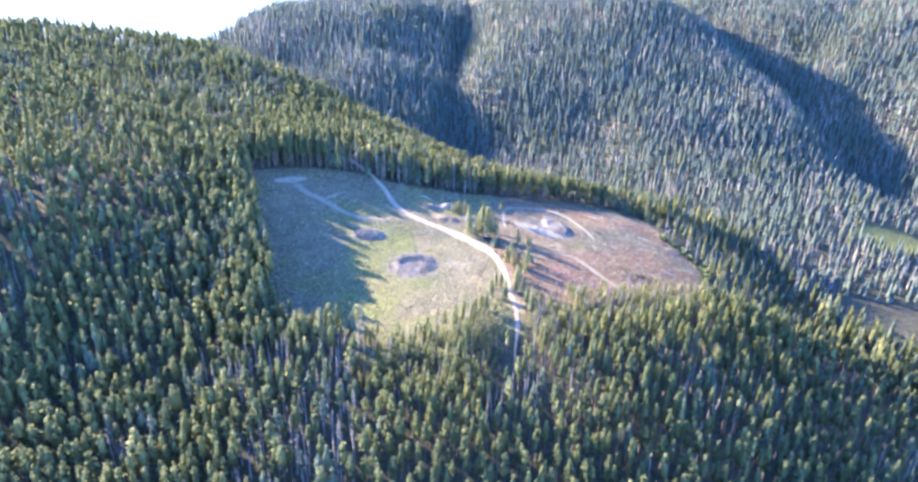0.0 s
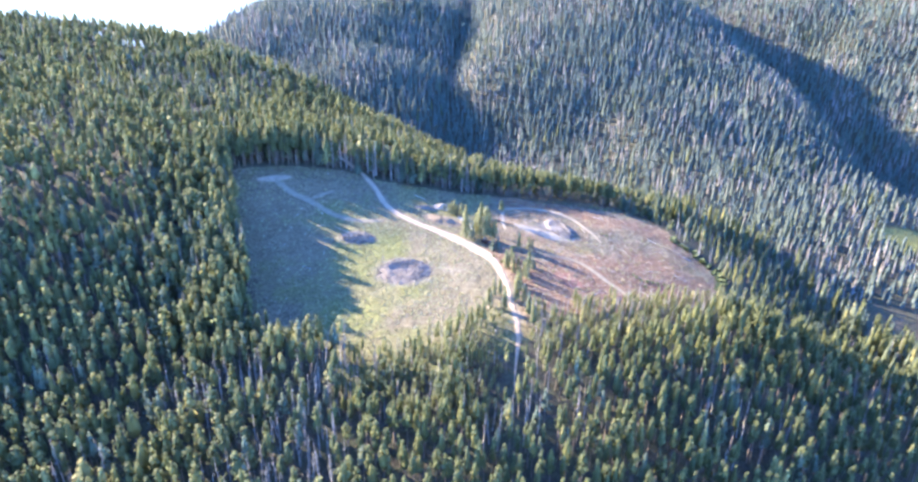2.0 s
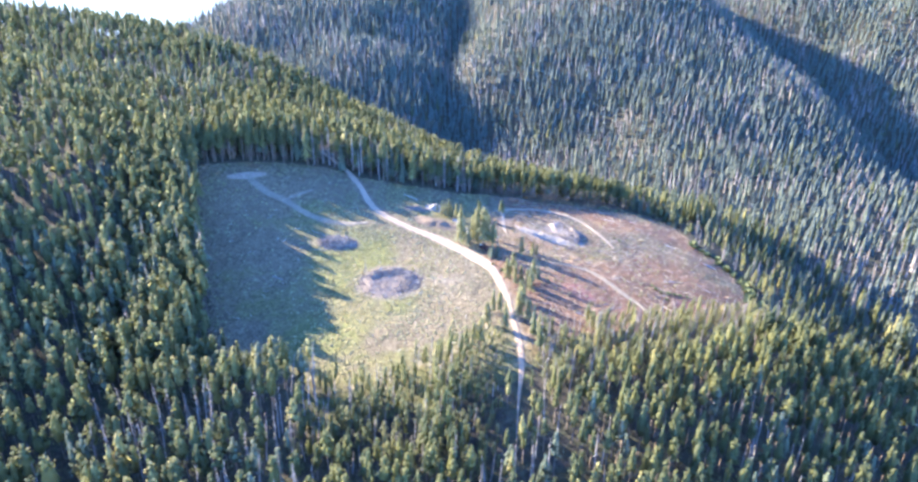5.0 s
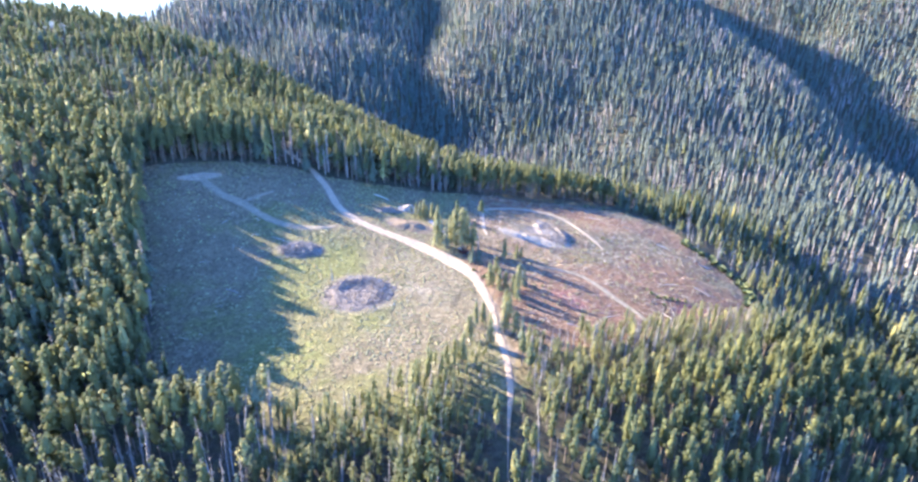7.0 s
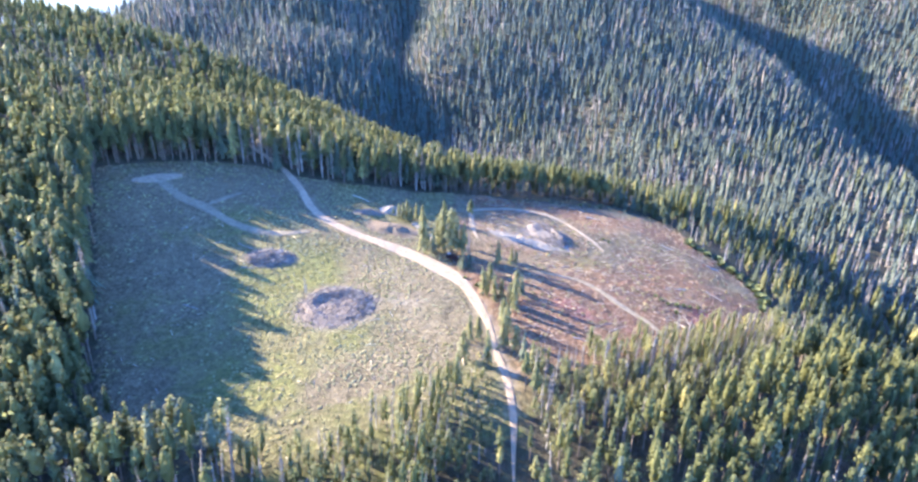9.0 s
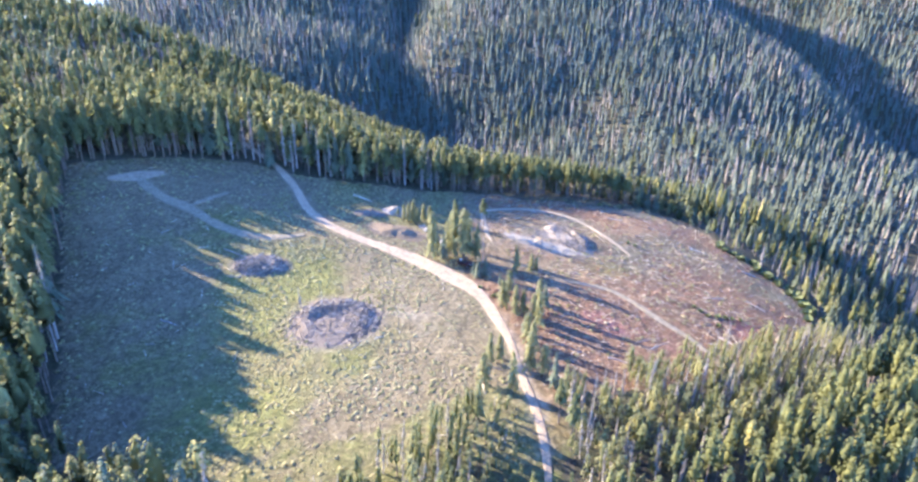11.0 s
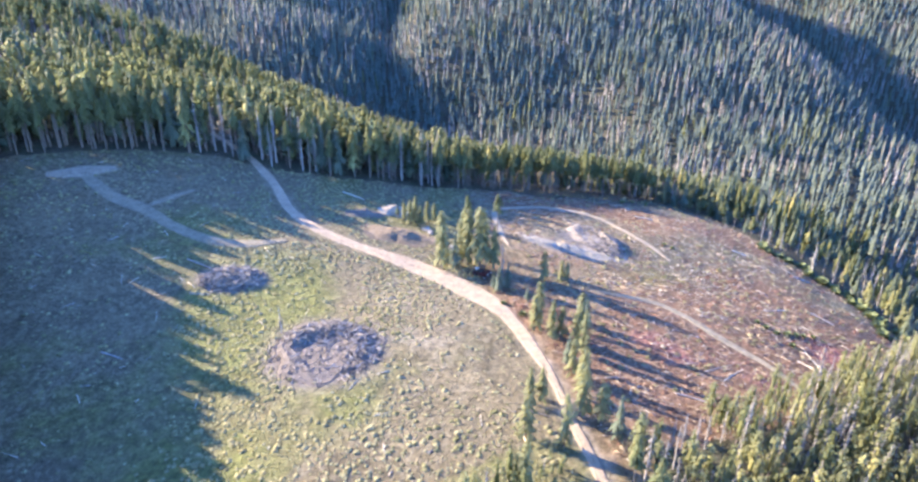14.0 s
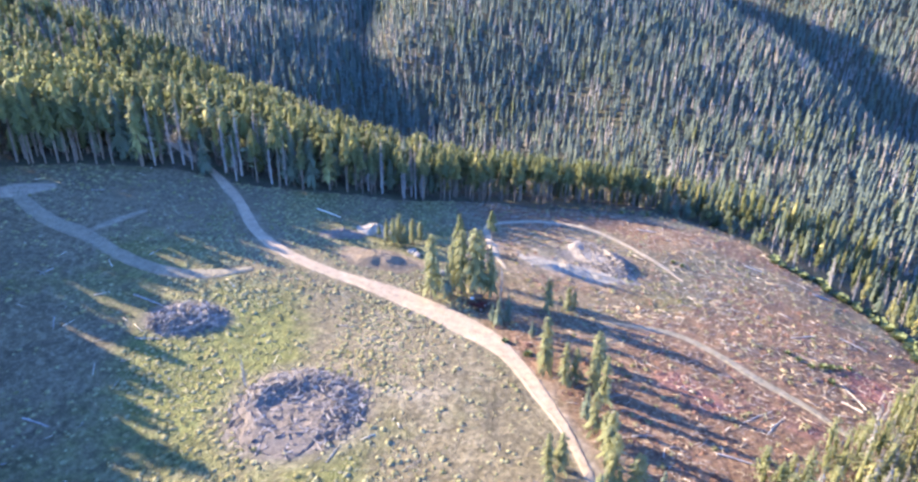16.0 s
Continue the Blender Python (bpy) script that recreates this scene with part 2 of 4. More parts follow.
SHADE_BAR = [(-84.2, -1.8), (-83, -1.2), (-79, 1.1), (-75.3, 3.9), (-74.4, 4.6)]
SHADE_SPUR = [(-64.4, -8.9), (-61.3, -5.0), (-57.7, -1.2)]


def sheet():
    """The ground, one sheet: close-set lines round the clearing, wider ones out to the distance."""
    def lines(a, b, step, lo, hi, wide, reach, far):
        out = list(np.arange(lo, a - reach, wide)) + list(np.arange(a - reach, a, 6.0)) + list(np.arange(a, b, step))
        v, s = b, step
        while v < hi:
            out.append(v)
            s = min(s * 1.12, 5.0 if v < far else 40.0)
            v += s
        return np.array(sorted(set(out + [hi])))
    xs, ys = lines(-100, 80, 1.2, -900, 1100, 20, 280, 440), lines(-95, 45, 1.2, -420, 1500, 9, 60, 460)
    gx, gy = np.meshgrid(xs, ys)
    x, y = gx.ravel(), gy.ravel()
    z = land(x, y)
    n = len(xs)
    i, j = np.meshgrid(np.arange(n - 1), np.arange(len(ys) - 1))
    a = (j * n + i).ravel()
    me = bpy.data.meshes.new("ground")
    me.from_pydata(np.stack([x, y, z], 1).tolist(), [], np.stack([a, a + 1, a + n + 1, a + n], 1).tolist())
    me.polygons.foreach_set("use_smooth", [True] * len(me.polygons))
    # Past y 26 in the east, treeline shade is painted in as dark litter.
    clear = inside(x, y, CLEARING) * (1.0 - np.clip((y - 26) / 5, 0, 1) * (x > 0))
    side = x - np.interp(y, [p[1] for p in MAIN_ROAD[::-1]], [p[0] for p in MAIN_ROAD[::-1]])
    east = clear * (side > 0) * np.clip((x + 6 - 0.1 * y) / 5, 0, 1)
    west = clear * (1 - np.minimum(east, 1))
    wave = value_noise(x, y, 11, 7)
    masks = {
        "cleared": clear,
        "green": np.clip(west * (0.13 + 0.7 * (wave - 0.35)) + 0.55 * west * np.exp(-((x + 38) ** 2 + (y + 34) ** 2) / 150.0) + 0.28 * west * np.exp(-((x + 36) ** 2 + (y + 58) ** 2) / 250.0) + 0.62 * east * np.exp(-((x - 27) ** 2 + (y + 17.5) ** 2) / 60.0) + 0.5 * east * np.exp(-((x - 61) ** 2 + (y + 10) ** 2) / 60.0) + 0.45 * east * np.exp(-((x - 8) ** 2 + (y - 8) ** 2) / 30.0) + 0.5 * east * np.clip(value_noise(x, y, 8, 9) - 0.45, 0, 1), 0, 1),
        "red": np.clip(east * (0.14 + 0.6 * wave + 0.7 * np.exp(-((x - 20) ** 2 + (y + 44) ** 2) / 300.0) + 0.4 * np.exp(-((x - 50) ** 2 + (y + 22) ** 2) / 300.0)
                               + 0.75 * np.exp(-(off_line(x, y, [(4, 20.5), (16, 22), (28, 20.5), (40, 17.5), (50, 15), (60, 12)]) / 5.5) ** 2)), 0, 1),
        "pale": np.clip(clear * (0.2 * np.exp(-((x - 10) ** 2 + (y + 3) ** 2) / 90.0) + 0.4 * np.exp(-((x - 19) ** 2 + (y + 9) ** 2) / 30.0) + 0.2 * np.exp(-((x - 7) ** 2 + (y + 3.5) ** 2) / 20.0) + 0.4 * np.exp(-(((x + 14) / 1.6) ** 2 + (y + 43) ** 2) / 18.0)
                                 + 0.35 * np.exp(-((x + 16) ** 2 + (y + 30) ** 2) / 90.0) + 0.16 * east * (value_noise(x, y, 7, 8) > 0.55)), 0, 1),
    }
    verge = np.exp(-(off_line(x, y, MAIN_ROAD) / 1.8) ** 2)
    masks["pale"] = np.clip(masks["pale"] + clear * (0.45 * verge + 0.3 * np.exp(-(off_line(x, y, SLASH_TRACK + [(39, -53)]) / 1.8) ** 2) + 0.25 * np.exp(-(off_line(x, y, LOOP_TRACK) / 1.5) ** 2)), 0, 1)
    glade = np.clip(1.5 - np.hypot((x - 184) / 1.3, y - 76) / 11, 0, 1)
    masks["cleared"] = np.maximum(masks["cleared"], glade)
    masks["green"] = np.maximum(masks["green"], np.maximum(glade * 1.3, 0.5 * (off_line(x, y, [(-30, -82), (-12, -77), (0, -70)]) < 9)))
    masks["ash"] = np.zeros(len(x))
    masks["crimson"] = sum(k * np.exp(-((x - cx) ** 2 + (y - cy) ** 2) / r) for cx, cy, r, k in ((49.5, -32.9, 14.0, 1.1), (46.0, -37.0, 10.0, 0.6), (17.8, -38.8, 11.0, 0.6), (21.2, -43.1, 14.0, 0.55), (31.0, -46.5, 12.0, 0.55), (27.5, -42.0, 8.0, 0.4))) * clear
    for cx, cy, rx, ry in ((-27.0, -44.3, 8.4, 7.4), (-43.8, -27.4, 5.4, 3.6), (18.0, -0.4, 6.0, 4.8)):
        masks["ash"] += np.clip(1.35 - np.hypot((x - cx) / rx, (y - cy) / ry), 0, 1) * 1.6
    for name, values in masks.items():
        me.attributes.new(name, "FLOAT", "POINT").data.foreach_set("value", values.astype(np.float32))
    me.materials.append(GROUND)
    return tagged(new("ground", me), "uneven hillside ground of dry grass, litter and red slash", "ground", kind="structure")


sheet()


def smooth_line(points, step=1.0):
    p = np.array(points, float)
    p = np.vstack([2 * p[0] - p[1], p, 2 * p[-1] - p[-2]])
    out = []
    for a, b, c, d in zip(p, p[1:], p[2:], p[3:]):
        n = max(2, int(np.hypot(*(c - b)) / step))
        for s in np.arange(n) / n:
            out.append(0.5 * (2 * b + (c - a) * s + (2 * a - 5 * b + 4 * c - d) * s * s + (3 * b - a - 3 * c + d) * s ** 3))
    out.append(p[-2])
    return np.array(out)


def ribbon(name, points, width, mat, label, raised=0.09, taper=False, broad=None):
    """A worn way: crowned middle, two ruts and ragged edges that dip into the ground."""
    line = smooth_line(points)
    way = np.gradient(line, axis=0)
    way /= np.linalg.norm(way, axis=1)[:, None]
    across = np.stack([way[:, 1], -way[:, 0]], 1)
    prof = [(-0.5, -0.12), (-0.42, 0.0), (-0.30, 0.0), (-0.2, -0.02), (-0.08, 0.01), (0.08, 0.01), (0.2, -0.02), (0.30, 0.0), (0.42, 0.0), (0.5, -0.12)]
    verts, faces = [], []
    for n, (p, a) in enumerate(zip(line, across)):
        w = width * (0.82 + 0.4 * float(value_noise(p[0], p[1], 6, 11)))
        if broad:
            w *= 1 - 0.5 / (1 + math.exp((p[1] + 80) / 2.5)) - 0.42 / (1 + math.exp((p[1] + 46) / 4)) + 1.2 * math.exp(-((p[0] - broad[0]) ** 2 + (p[1] - broad[1]) ** 2) / 160.0)
        if taper:
            w *= min(1.0, 0.35 + 0.09 * min(n, len(line) - 1 - n))
        for u, dz in prof:
            jag = 0.0 if abs(u) < 0.45 else (float(value_noise(p[0] + u * 9, p[1], 1.7, 12)) - 0.5) * 0.22
            q = p + a * w * (u + math.copysign(jag, u) * 0.8)
            verts.append((q[0], q[1], float(land(q[0], q[1])) + raised + dz))
    k = len(prof)
    for n in range(len(line) - 1):
        for c in range(k - 1):
            faces.append((n * k + c, n * k + c + 1, (n + 1) * k + c + 1, (n + 1) * k + c))
    me = bpy.data.meshes.new(name)
    me.from_pydata(verts, [], faces)
    me.polygons.foreach_set("use_smooth", [True] * len(faces))
    me.materials.append(mat)
    return tagged(new(name, me), label, "road", kind="structure")


ribbon("road", MAIN_ROAD, 1.85, ROAD, "pale tan gravel forest road through the clearing", broad=(-10, -25))
ribbon("road_loop", LOOP_TRACK, 1.25, TRACK, "narrow worn dirt loop track on the slash", taper=True)
ribbon("road_slash", SLASH_TRACK, 1.4, FAINT, "grey dirt skid track down the slash", taper=True)
ribbon("road_shade", SHADE_TRACK, 2.4, FAINT, "faint dirt track in the shaded grass", taper=True)
ribbon("road_bar", SHADE_BAR, 4.6, TRACK, "short bare dirt turning place at the clearing's edge", taper=True)
ribbon("road_spur", SHADE_SPUR, 2.2, FAINT, "short faint dirt spur", taper=True)


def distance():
    """A glowing wall far behind everything, for the bright haze beyond the western ridge."""
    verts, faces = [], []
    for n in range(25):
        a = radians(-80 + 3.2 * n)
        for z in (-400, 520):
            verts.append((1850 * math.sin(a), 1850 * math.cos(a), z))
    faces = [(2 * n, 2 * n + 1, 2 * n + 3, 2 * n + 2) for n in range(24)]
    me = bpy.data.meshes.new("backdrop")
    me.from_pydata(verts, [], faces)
    m = bpy.data.materials.new("glowing_haze")
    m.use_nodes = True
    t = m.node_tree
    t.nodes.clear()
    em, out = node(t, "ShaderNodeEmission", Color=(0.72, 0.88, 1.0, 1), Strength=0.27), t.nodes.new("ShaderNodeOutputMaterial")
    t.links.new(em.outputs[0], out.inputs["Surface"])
    me.materials.append(m)
    return tagged(new("backdrop", me), "pale glowing wall standing for haze in the far distance", "sky", kind="structure")


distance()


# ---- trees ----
NEEDLES = [PINE, PINE_DARK, PINE_YELLOW, SPRUCE, DEAD, RUST, PINE_SUN, HAZY_FAR_SPRUCE]
rng = np.random.default_rng(5)


def sprays(base, height, radius, low, count, shape, spread=0.85, lean=None, slim=None):
    """Vertices of the crowns of many trees at once: needle clumps round each stem, or bare drooping twigs where slim is under 1. Arrays hold one entry a tree."""
    n = len(height)
    s = rng.random((n, count)) ** 0.9
    r = np.clip(radius[:, None] * np.minimum(1.0, (1.04 - s) ** shape[:, None] * 1.25) * (0.5 + 0.6 * rng.random((n, count))), 0.12, None)
    z = (low + (1 - low) * s.T).T * height[:, None] if np.ndim(low) else (low + (1 - low) * s) * height[:, None]
    ang = rng.random((n, count)) * 2 * np.pi
    out = np.stack([np.cos(ang), np.sin(ang), np.zeros_like(ang)], -1)
    side = np.stack([-np.sin(ang), np.cos(ang), (rng.random((n, count)) - 0.5) * 1.4], -1)
    root = base[:, None] + np.stack([0 * z, 0 * z, z], -1)
    if lean is not None:
        root = root + lean[:, None] * z[..., None]
    lump = np.sin(ang * 2 + rng.random((n, 1)) * 6.28 + s * 11) + np.sin(ang - s * 23 + rng.random((n, 1)) * 6.28)
    r = r * (1 + 0.17 * lump)
    if slim is None or np.any(slim >= 1.0):
        # needle clumps laid like scales over a rounded crown
        face = out * (1.05 - 0.65 * s)[..., None] + np.array([0, 0, 1.0]) * (0.2 + 0.8 * s)[..., None] + rng.normal(0, 0.34, (n, count, 3))
        one = np.cross(face, rng.normal(0, 1, (n, count, 3)) + np.array([0, 0, 0.8]))
        one /= np.linalg.norm(one, axis=-1, keepdims=True) + 1e-6
        two = np.cross(face, one)
        two /= np.linalg.norm(two, axis=-1, keepdims=True) + 1e-6
        size = (spread * (0.20 * radius[:, None] + 0.16) * (0.6 + 0.8 * rng.random((n, count))))[..., None]
        heart = root + out * r[..., None]
        clumps = np.stack([heart - one * size, heart - two * size * 0.7, heart + one * size, heart + two * size * 0.7], 2)
    droop = (-0.25 - 0.75 * rng.random((n, count)) * (1 - 0.4 * s))[..., None] * r[..., None] * np.array([0, 0, 1.0])
    wide = (0.10 * r + 0.06 + 0.06 * rng.random((n, count)))[..., None] * spread
    inner, tip = root + out * 0.2 * r[..., None], root + out * r[..., None] + droop
    mid = root + out * 0.62 * r[..., None] + droop * 0.35
    twigs = np.stack([inner + np.array([0, 0, 0.30]) * r[..., None], mid - side * wide, tip, mid + side * wide], 2)
    if slim is None:
        return clumps.reshape(-1, 3)
    if not np.any(slim >= 1.0):
        return twigs.reshape(-1, 3)
    return np.where((slim >= 1.0)[:, None, None, None], clumps, twigs).reshape(-1, 3)


def cores(base, height, radius, low, shape, lean, rows=4, sides=6):
    """The dense inside of each crown: a lumpy pointed oval, closed below and drawn to a tip."""
    n = len(height)
    rings = []
    for k in range(rows):
        s = (0.0, 0.2, 0.5, 0.76)[k]
        a = rng.random((n, 1)) * 6.283 + np.arange(sides) * 6.283 / sides
        w = (radius * np.minimum(1.0, (1.04 - s) ** shape * 1.25) * (0.42, 0.8, 0.74, 0.66)[k])[:, None] * (0.55 + 0.6 * rng.random((n, sides)))
        z = ((low + (1 - low) * s) * height)[:, None] + 0.05 * height[:, None] * (rng.random((n, sides)) - 0.5)
        rings.append(base[:, None] + np.stack([w * np.cos(a), w * np.sin(a), z], -1) + lean[:, None] * z[..., None])
    tips = [base + (lean + np.array([0, 0, 1.0])) * (h * height)[:, None] for h in (low, np.full(n, 0.985))]
    v = np.concatenate(rings + [t[:, None] for t in tips], 1).reshape(-1, 3)
    tri, last = [], rows * sides
    for i in range(sides):
        j = (i + 1) % sides
        tri.append((j, i, last))
        for k in range(rows - 1):
            o, p = k * sides, (k + 1) * sides
            tri += [(o + i, o + j, p + j), (o + i, p + j, p + i)]
        tri.append((last - sides + i, last - sides + j, last + 1))
    f = ((np.arange(n) * (last + 2))[:, None, None] + np.array(tri)[None]).reshape(-1, 3)
    return v, f, len(tri)


def stems(base, height, thick, sides=4, lean=None):
    n = len(height)
    a = np.arange(sides) * 2 * np.pi / sides
    ring = np.stack([np.cos(a), np.sin(a), 0 * a], -1)
    low = base[:, None] + ring * thick[:, None, None] - np.array([0, 0, 0.4])
    top = base + np.array([0, 0, 1.0]) * height[:, None]
    if lean is not None:
        top = top + lean * height[:, None]
    verts = np.concatenate([low, top[:, None]], 1).reshape(-1, 3)
    k = sides + 1
    o = (np.arange(n) * k)[:, None]
    faces = np.concatenate([np.stack([o[:, 0] + i, o[:, 0] + (i + 1) % sides, o[:, 0] + sides], 1) for i in range(sides)])
    return verts, faces


def mesh_of(name, verts, faces, mats, index=None):
    """A mesh from arrays; all faces have the same number of corners."""
    me = bpy.data.meshes.new(name)
    k = faces.shape[1]
    me.vertices.add(len(verts))
    me.vertices.foreach_set("co", np.ascontiguousarray(verts, np.float32).ravel())
    me.loops.add(faces.size)
    me.loops.foreach_set("vertex_index", np.ascontiguousarray(faces, np.int32).ravel())
    me.polygons.add(len(faces))
    me.polygons.foreach_set("loop_start", np.arange(len(faces), dtype=np.int32) * k)
    for m in mats:
        me.materials.append(m)
    if index is not None:
        me.polygons.foreach_set("material_index", np.ascontiguousarray(index, np.int32))
    me.update(calc_edges=True)
    return me


def woods(name, x, y, height, kind, count, label, width=0.12, bare=0.38, thin=None, spread=0.8, point=0.42, core=1.0):
    """A wood too large to count: crowns in one mesh, stems in another under it."""
    base = np.stack([x, y, land(x, y)], 1)
    n = len(x)
    dead = kind == 4
    radius = height * width * (1 + 0.45 * rng.random(n)) * np.where(dead, 0.7, 1.0)
    low = np.where(dead, 0.25, bare + 0.25 * rng.random(n))
    tilt, way = np.abs(rng.normal(0, 0.02, n)) + np.where(dead, np.abs(rng.normal(0, 0.05, n)), 0), rng.random(n) * 6.283
    if thin is not None:
        radius, low = radius * (1 - 0.38 * thin) * np.where(dead, 0.6, 1.0), low + 0.15 * thin
        tilt = tilt + thin * np.abs(rng.normal(0, 0.09, n))
        way = np.where(thin > 0.3, rng.normal(0.3, 0.9, n), way)
    lean = np.stack([np.cos(way) * tilt, np.sin(way) * tilt, 0 * tilt], 1)
    shape = np.where(kind == 3, 0.95, point + 0.3 * rng.random(n))
    v = sprays(base, height, radius, low, count, shape, spread, lean, np.where(dead, 0.4, 1.0))
    f = np.arange(n * count * 4).reshape(-1, 4)
    f = np.concatenate([f[:, (0, 1, 2)], f[:, (0, 2, 3)]])
    live = ~dead
    cv, cf, each = cores(base[live], height[live], core * radius[live], low[live], shape[live], lean[live])
    index = np.concatenate([np.tile(np.repeat(kind, count), 2), np.repeat(kind[live], each)])
    crown = tagged(new(name, mesh_of(name, np.concatenate([v, cv]), np.concatenate([f, cf + len(v)]), NEEDLES, index)), label, "forest", kind="stuff")
    v, f = stems(base, height * 0.97, 0.012 * height + 0.03, lean=lean)
    stem = new("stems", mesh_of("stems", v, f, [BARK, GREY_BARK], np.tile(dead.astype(int), 4)))
    stem.parent = crown
    return crown


def scatter(x0, x1, y0, y1, step):
    gx, gy = np.meshgrid(np.arange(x0, x1, step), np.arange(y0, y1, step))
    x = gx.ravel() + (rng.random(gx.size) - 0.5) * step * 1.05
    y = gy.ravel() + (rng.random(gx.size) - 0.5) * step * 1.05
    return x, y


def seen_ground(x, y, margin=14):
    """The wedge of land that the flight looks over, with a margin that also holds what shades it."""
    right = np.maximum(0.63 * (y + 217), -13 + 0.86 * (y + 102)) + margin + 22
    left = -0.88 * (y + 217) - margin - 35
    return (x < right) & (x > left)


def kinds(x, y, weights):
    """Kinds of trees, in loose groups."""
    w = np.cumsum(weights) / np.sum(weights)
    v = 0.55 * rng.random(len(x)) + 0.45 * np.clip((value_noise(x, y, 16, 21) - 0.5) * 1.5 + 0.5, 0, 1)
    order = np.argsort(np.argsort(v)) / max(1, len(v))
    return np.searchsorted(w, order).clip(0, len(weights) - 1)



GLADE = (184, 76, 13)
YOUNG = ([(-34, -80), (-29, -80.5), (-20, -78), (-13, -72), (-4, -67), (1.5, -63), (2, -100), (-34, -98)],
         [(8, -63), (18, -57), (29, -52.5), (39, -46), (56, -35), (67, -25), (76, -32), (50, -58), (24, -76), (8, -82)])


def young_woods():
    """Close-set young pines, many of them thin or dead, along the clearing's southern rim."""
    x, y = scatter(-36, 80, -102, -20, 1.3)
    keep = (inside(x, y, YOUNG[0]) | inside(x, y, YOUNG[1])) & (off_line(x, y, MAIN_ROAD) > np.where(y > -80, 3.2, 1.7)) & (rng.random(len(x)) < np.where(x > 8, 0.86, 0.68)) & (np.hypot((x - 16) / 1.3, y + 61.5) > 3.2)
    x, y = x[keep], y[keep]
    h = np.where(x > 8, 2.6 + 3.6 * rng.random(len(x)), 3.8 + 3.6 * rng.random(len(x))) + 2.6 * ((x > -12) & (x < 8) & (y < -81))
    pick = rng.random(len(x))
    k = np.where(x > 8, np.where(pick < 0.5, 6, np.where(pick < 0.56, 2, 0)), np.where(pick < 0.3, 0, np.where(pick < 0.42, 1, np.where(pick < 0.76, 6, 4))))
    k = np.where((x > 8) & (pick > 0.74), 4, k)
    h = np.where((x > 8) & (k == 4), h * 1.25, h)
    h = np.where(x < 5, h * np.clip(off_line(x, y, MAIN_ROAD) / 13.0, 0.36, 1.0), h)
    return x, y, h, k


def near_woods():
    x, y = scatter(-330, 260, -50, 200, 3.2)
    lx, ly = scatter(-330, 260, -128, -50, 2.5)
    x, y = np.concatenate([x, lx]), np.concatenate([y, ly])
    bx, by = scatter(-125, 60, -80, 60, 2.9)
    band = off_line(bx, by, CLEARING[-3:] + CLEARING[:13]) < 15
    x, y = np.concatenate([x, bx[band]]), np.concatenate([y, by[band]])
    keep = (y < 106 - 0.38 * np.clip(x, -190, 200) - 0.15 * np.clip(x, -190, 0)) & seen_ground(x, y) & ~inside(x, y, CLEARING) & (off_line(x, y, MAIN_ROAD) > np.where(y < -76, 1.9, 2.1)) & (near_hill(x, y) > land(x, y) - 2.5)
    keep &= np.hypot((x - GLADE[0]) / 1.3, y - GLADE[1]) > GLADE[2]
    keep &= ~inside(x, y, YOUNG[0]) & ~inside(x, y, YOUNG[1])
    keep &= rng.random(len(x)) > 0.08 + 0.4 * (value_noise(x, y, 9, 31) > 0.82)
    x, y = x[keep], y[keep]
    h = 9.5 + 4.5 * rng.random(len(x)) + 3.0 * (value_noise(x, y, 30, 5) - 0.4)
    front = np.exp(-(np.minimum(off_line(x, y, [(-60, -76), (-29, -88), (2, -79), (19, -64), (40, -53), (70, -28)]), 60) / 9.0) ** 2)
    h *= 1 - 0.38 * front * (x > -34)
    h *= 1 - 0.22 / (1 + np.exp((y + 56) / 6))
    h *= 1 + 0.20 * np.exp(-(off_line(x, y, [(-63, -66), (-70, -49), (-80, -30)]) / 11) ** 2) + 0.16 * np.exp(-((x + 44) ** 2 + (y + 83) ** 2) / 110.0)
    h *= 1 - 0.42 / (1 + np.exp((42 - x) / 4)) / (1 + np.exp((y - 36) / 3)) * (x < 112) * (y > -42)
    h *= np.where((x > -64) & (x < -46) & (y < -66) & (y > -82), 0.72, 1.0)
    north = (x > -8) & (x < 62) & (y > 20)
    h *= np.where(north, 0.80, np.where((x <= -8) & (y > 0), 0.9 + 0.16 / (1 + np.exp((x + 40) / 6)), 1.0))
    k = kinds(x, y, [3.6, 2.4, 0.4, 0.5, 1.0])
    k[(k == 0) & (x > 0) & (y < -42) & (rng.random(len(x)) < 0.4)] = 1
    young = rng.random(len(x))
    k[(front > 0.35) & (young < 0.12)] = 2
    k[(front > 0.25) & (young > 0.72) & (x > 0)] = 4
    return x, y, h, k, front


nx, ny, nh, nk, nf = near_woods()
yx, yy, yh, yk = young_woods()
east_thicket = yx > 8
woods("young_pine_thicket", yx[east_thicket], yy[east_thicket], yh[east_thicket], yk[east_thicket], 100, "thin sunlit young pines with leaning grey dead poles", 0.165, 0.04, thin=np.full(east_thicket.sum(), 0.55), spread=0.42, core=0.5)
west_thicket = ~east_thicket
woods("olive_pine_thicket", yx[west_thicket], yy[west_thicket], yh[west_thicket] * 0.92, yk[west_thicket], 72, "close-set olive green young pines with some dead poles", 0.155, 0.06, thin=np.full(west_thicket.sum(), 0.5), spread=0.46, core=0.6)
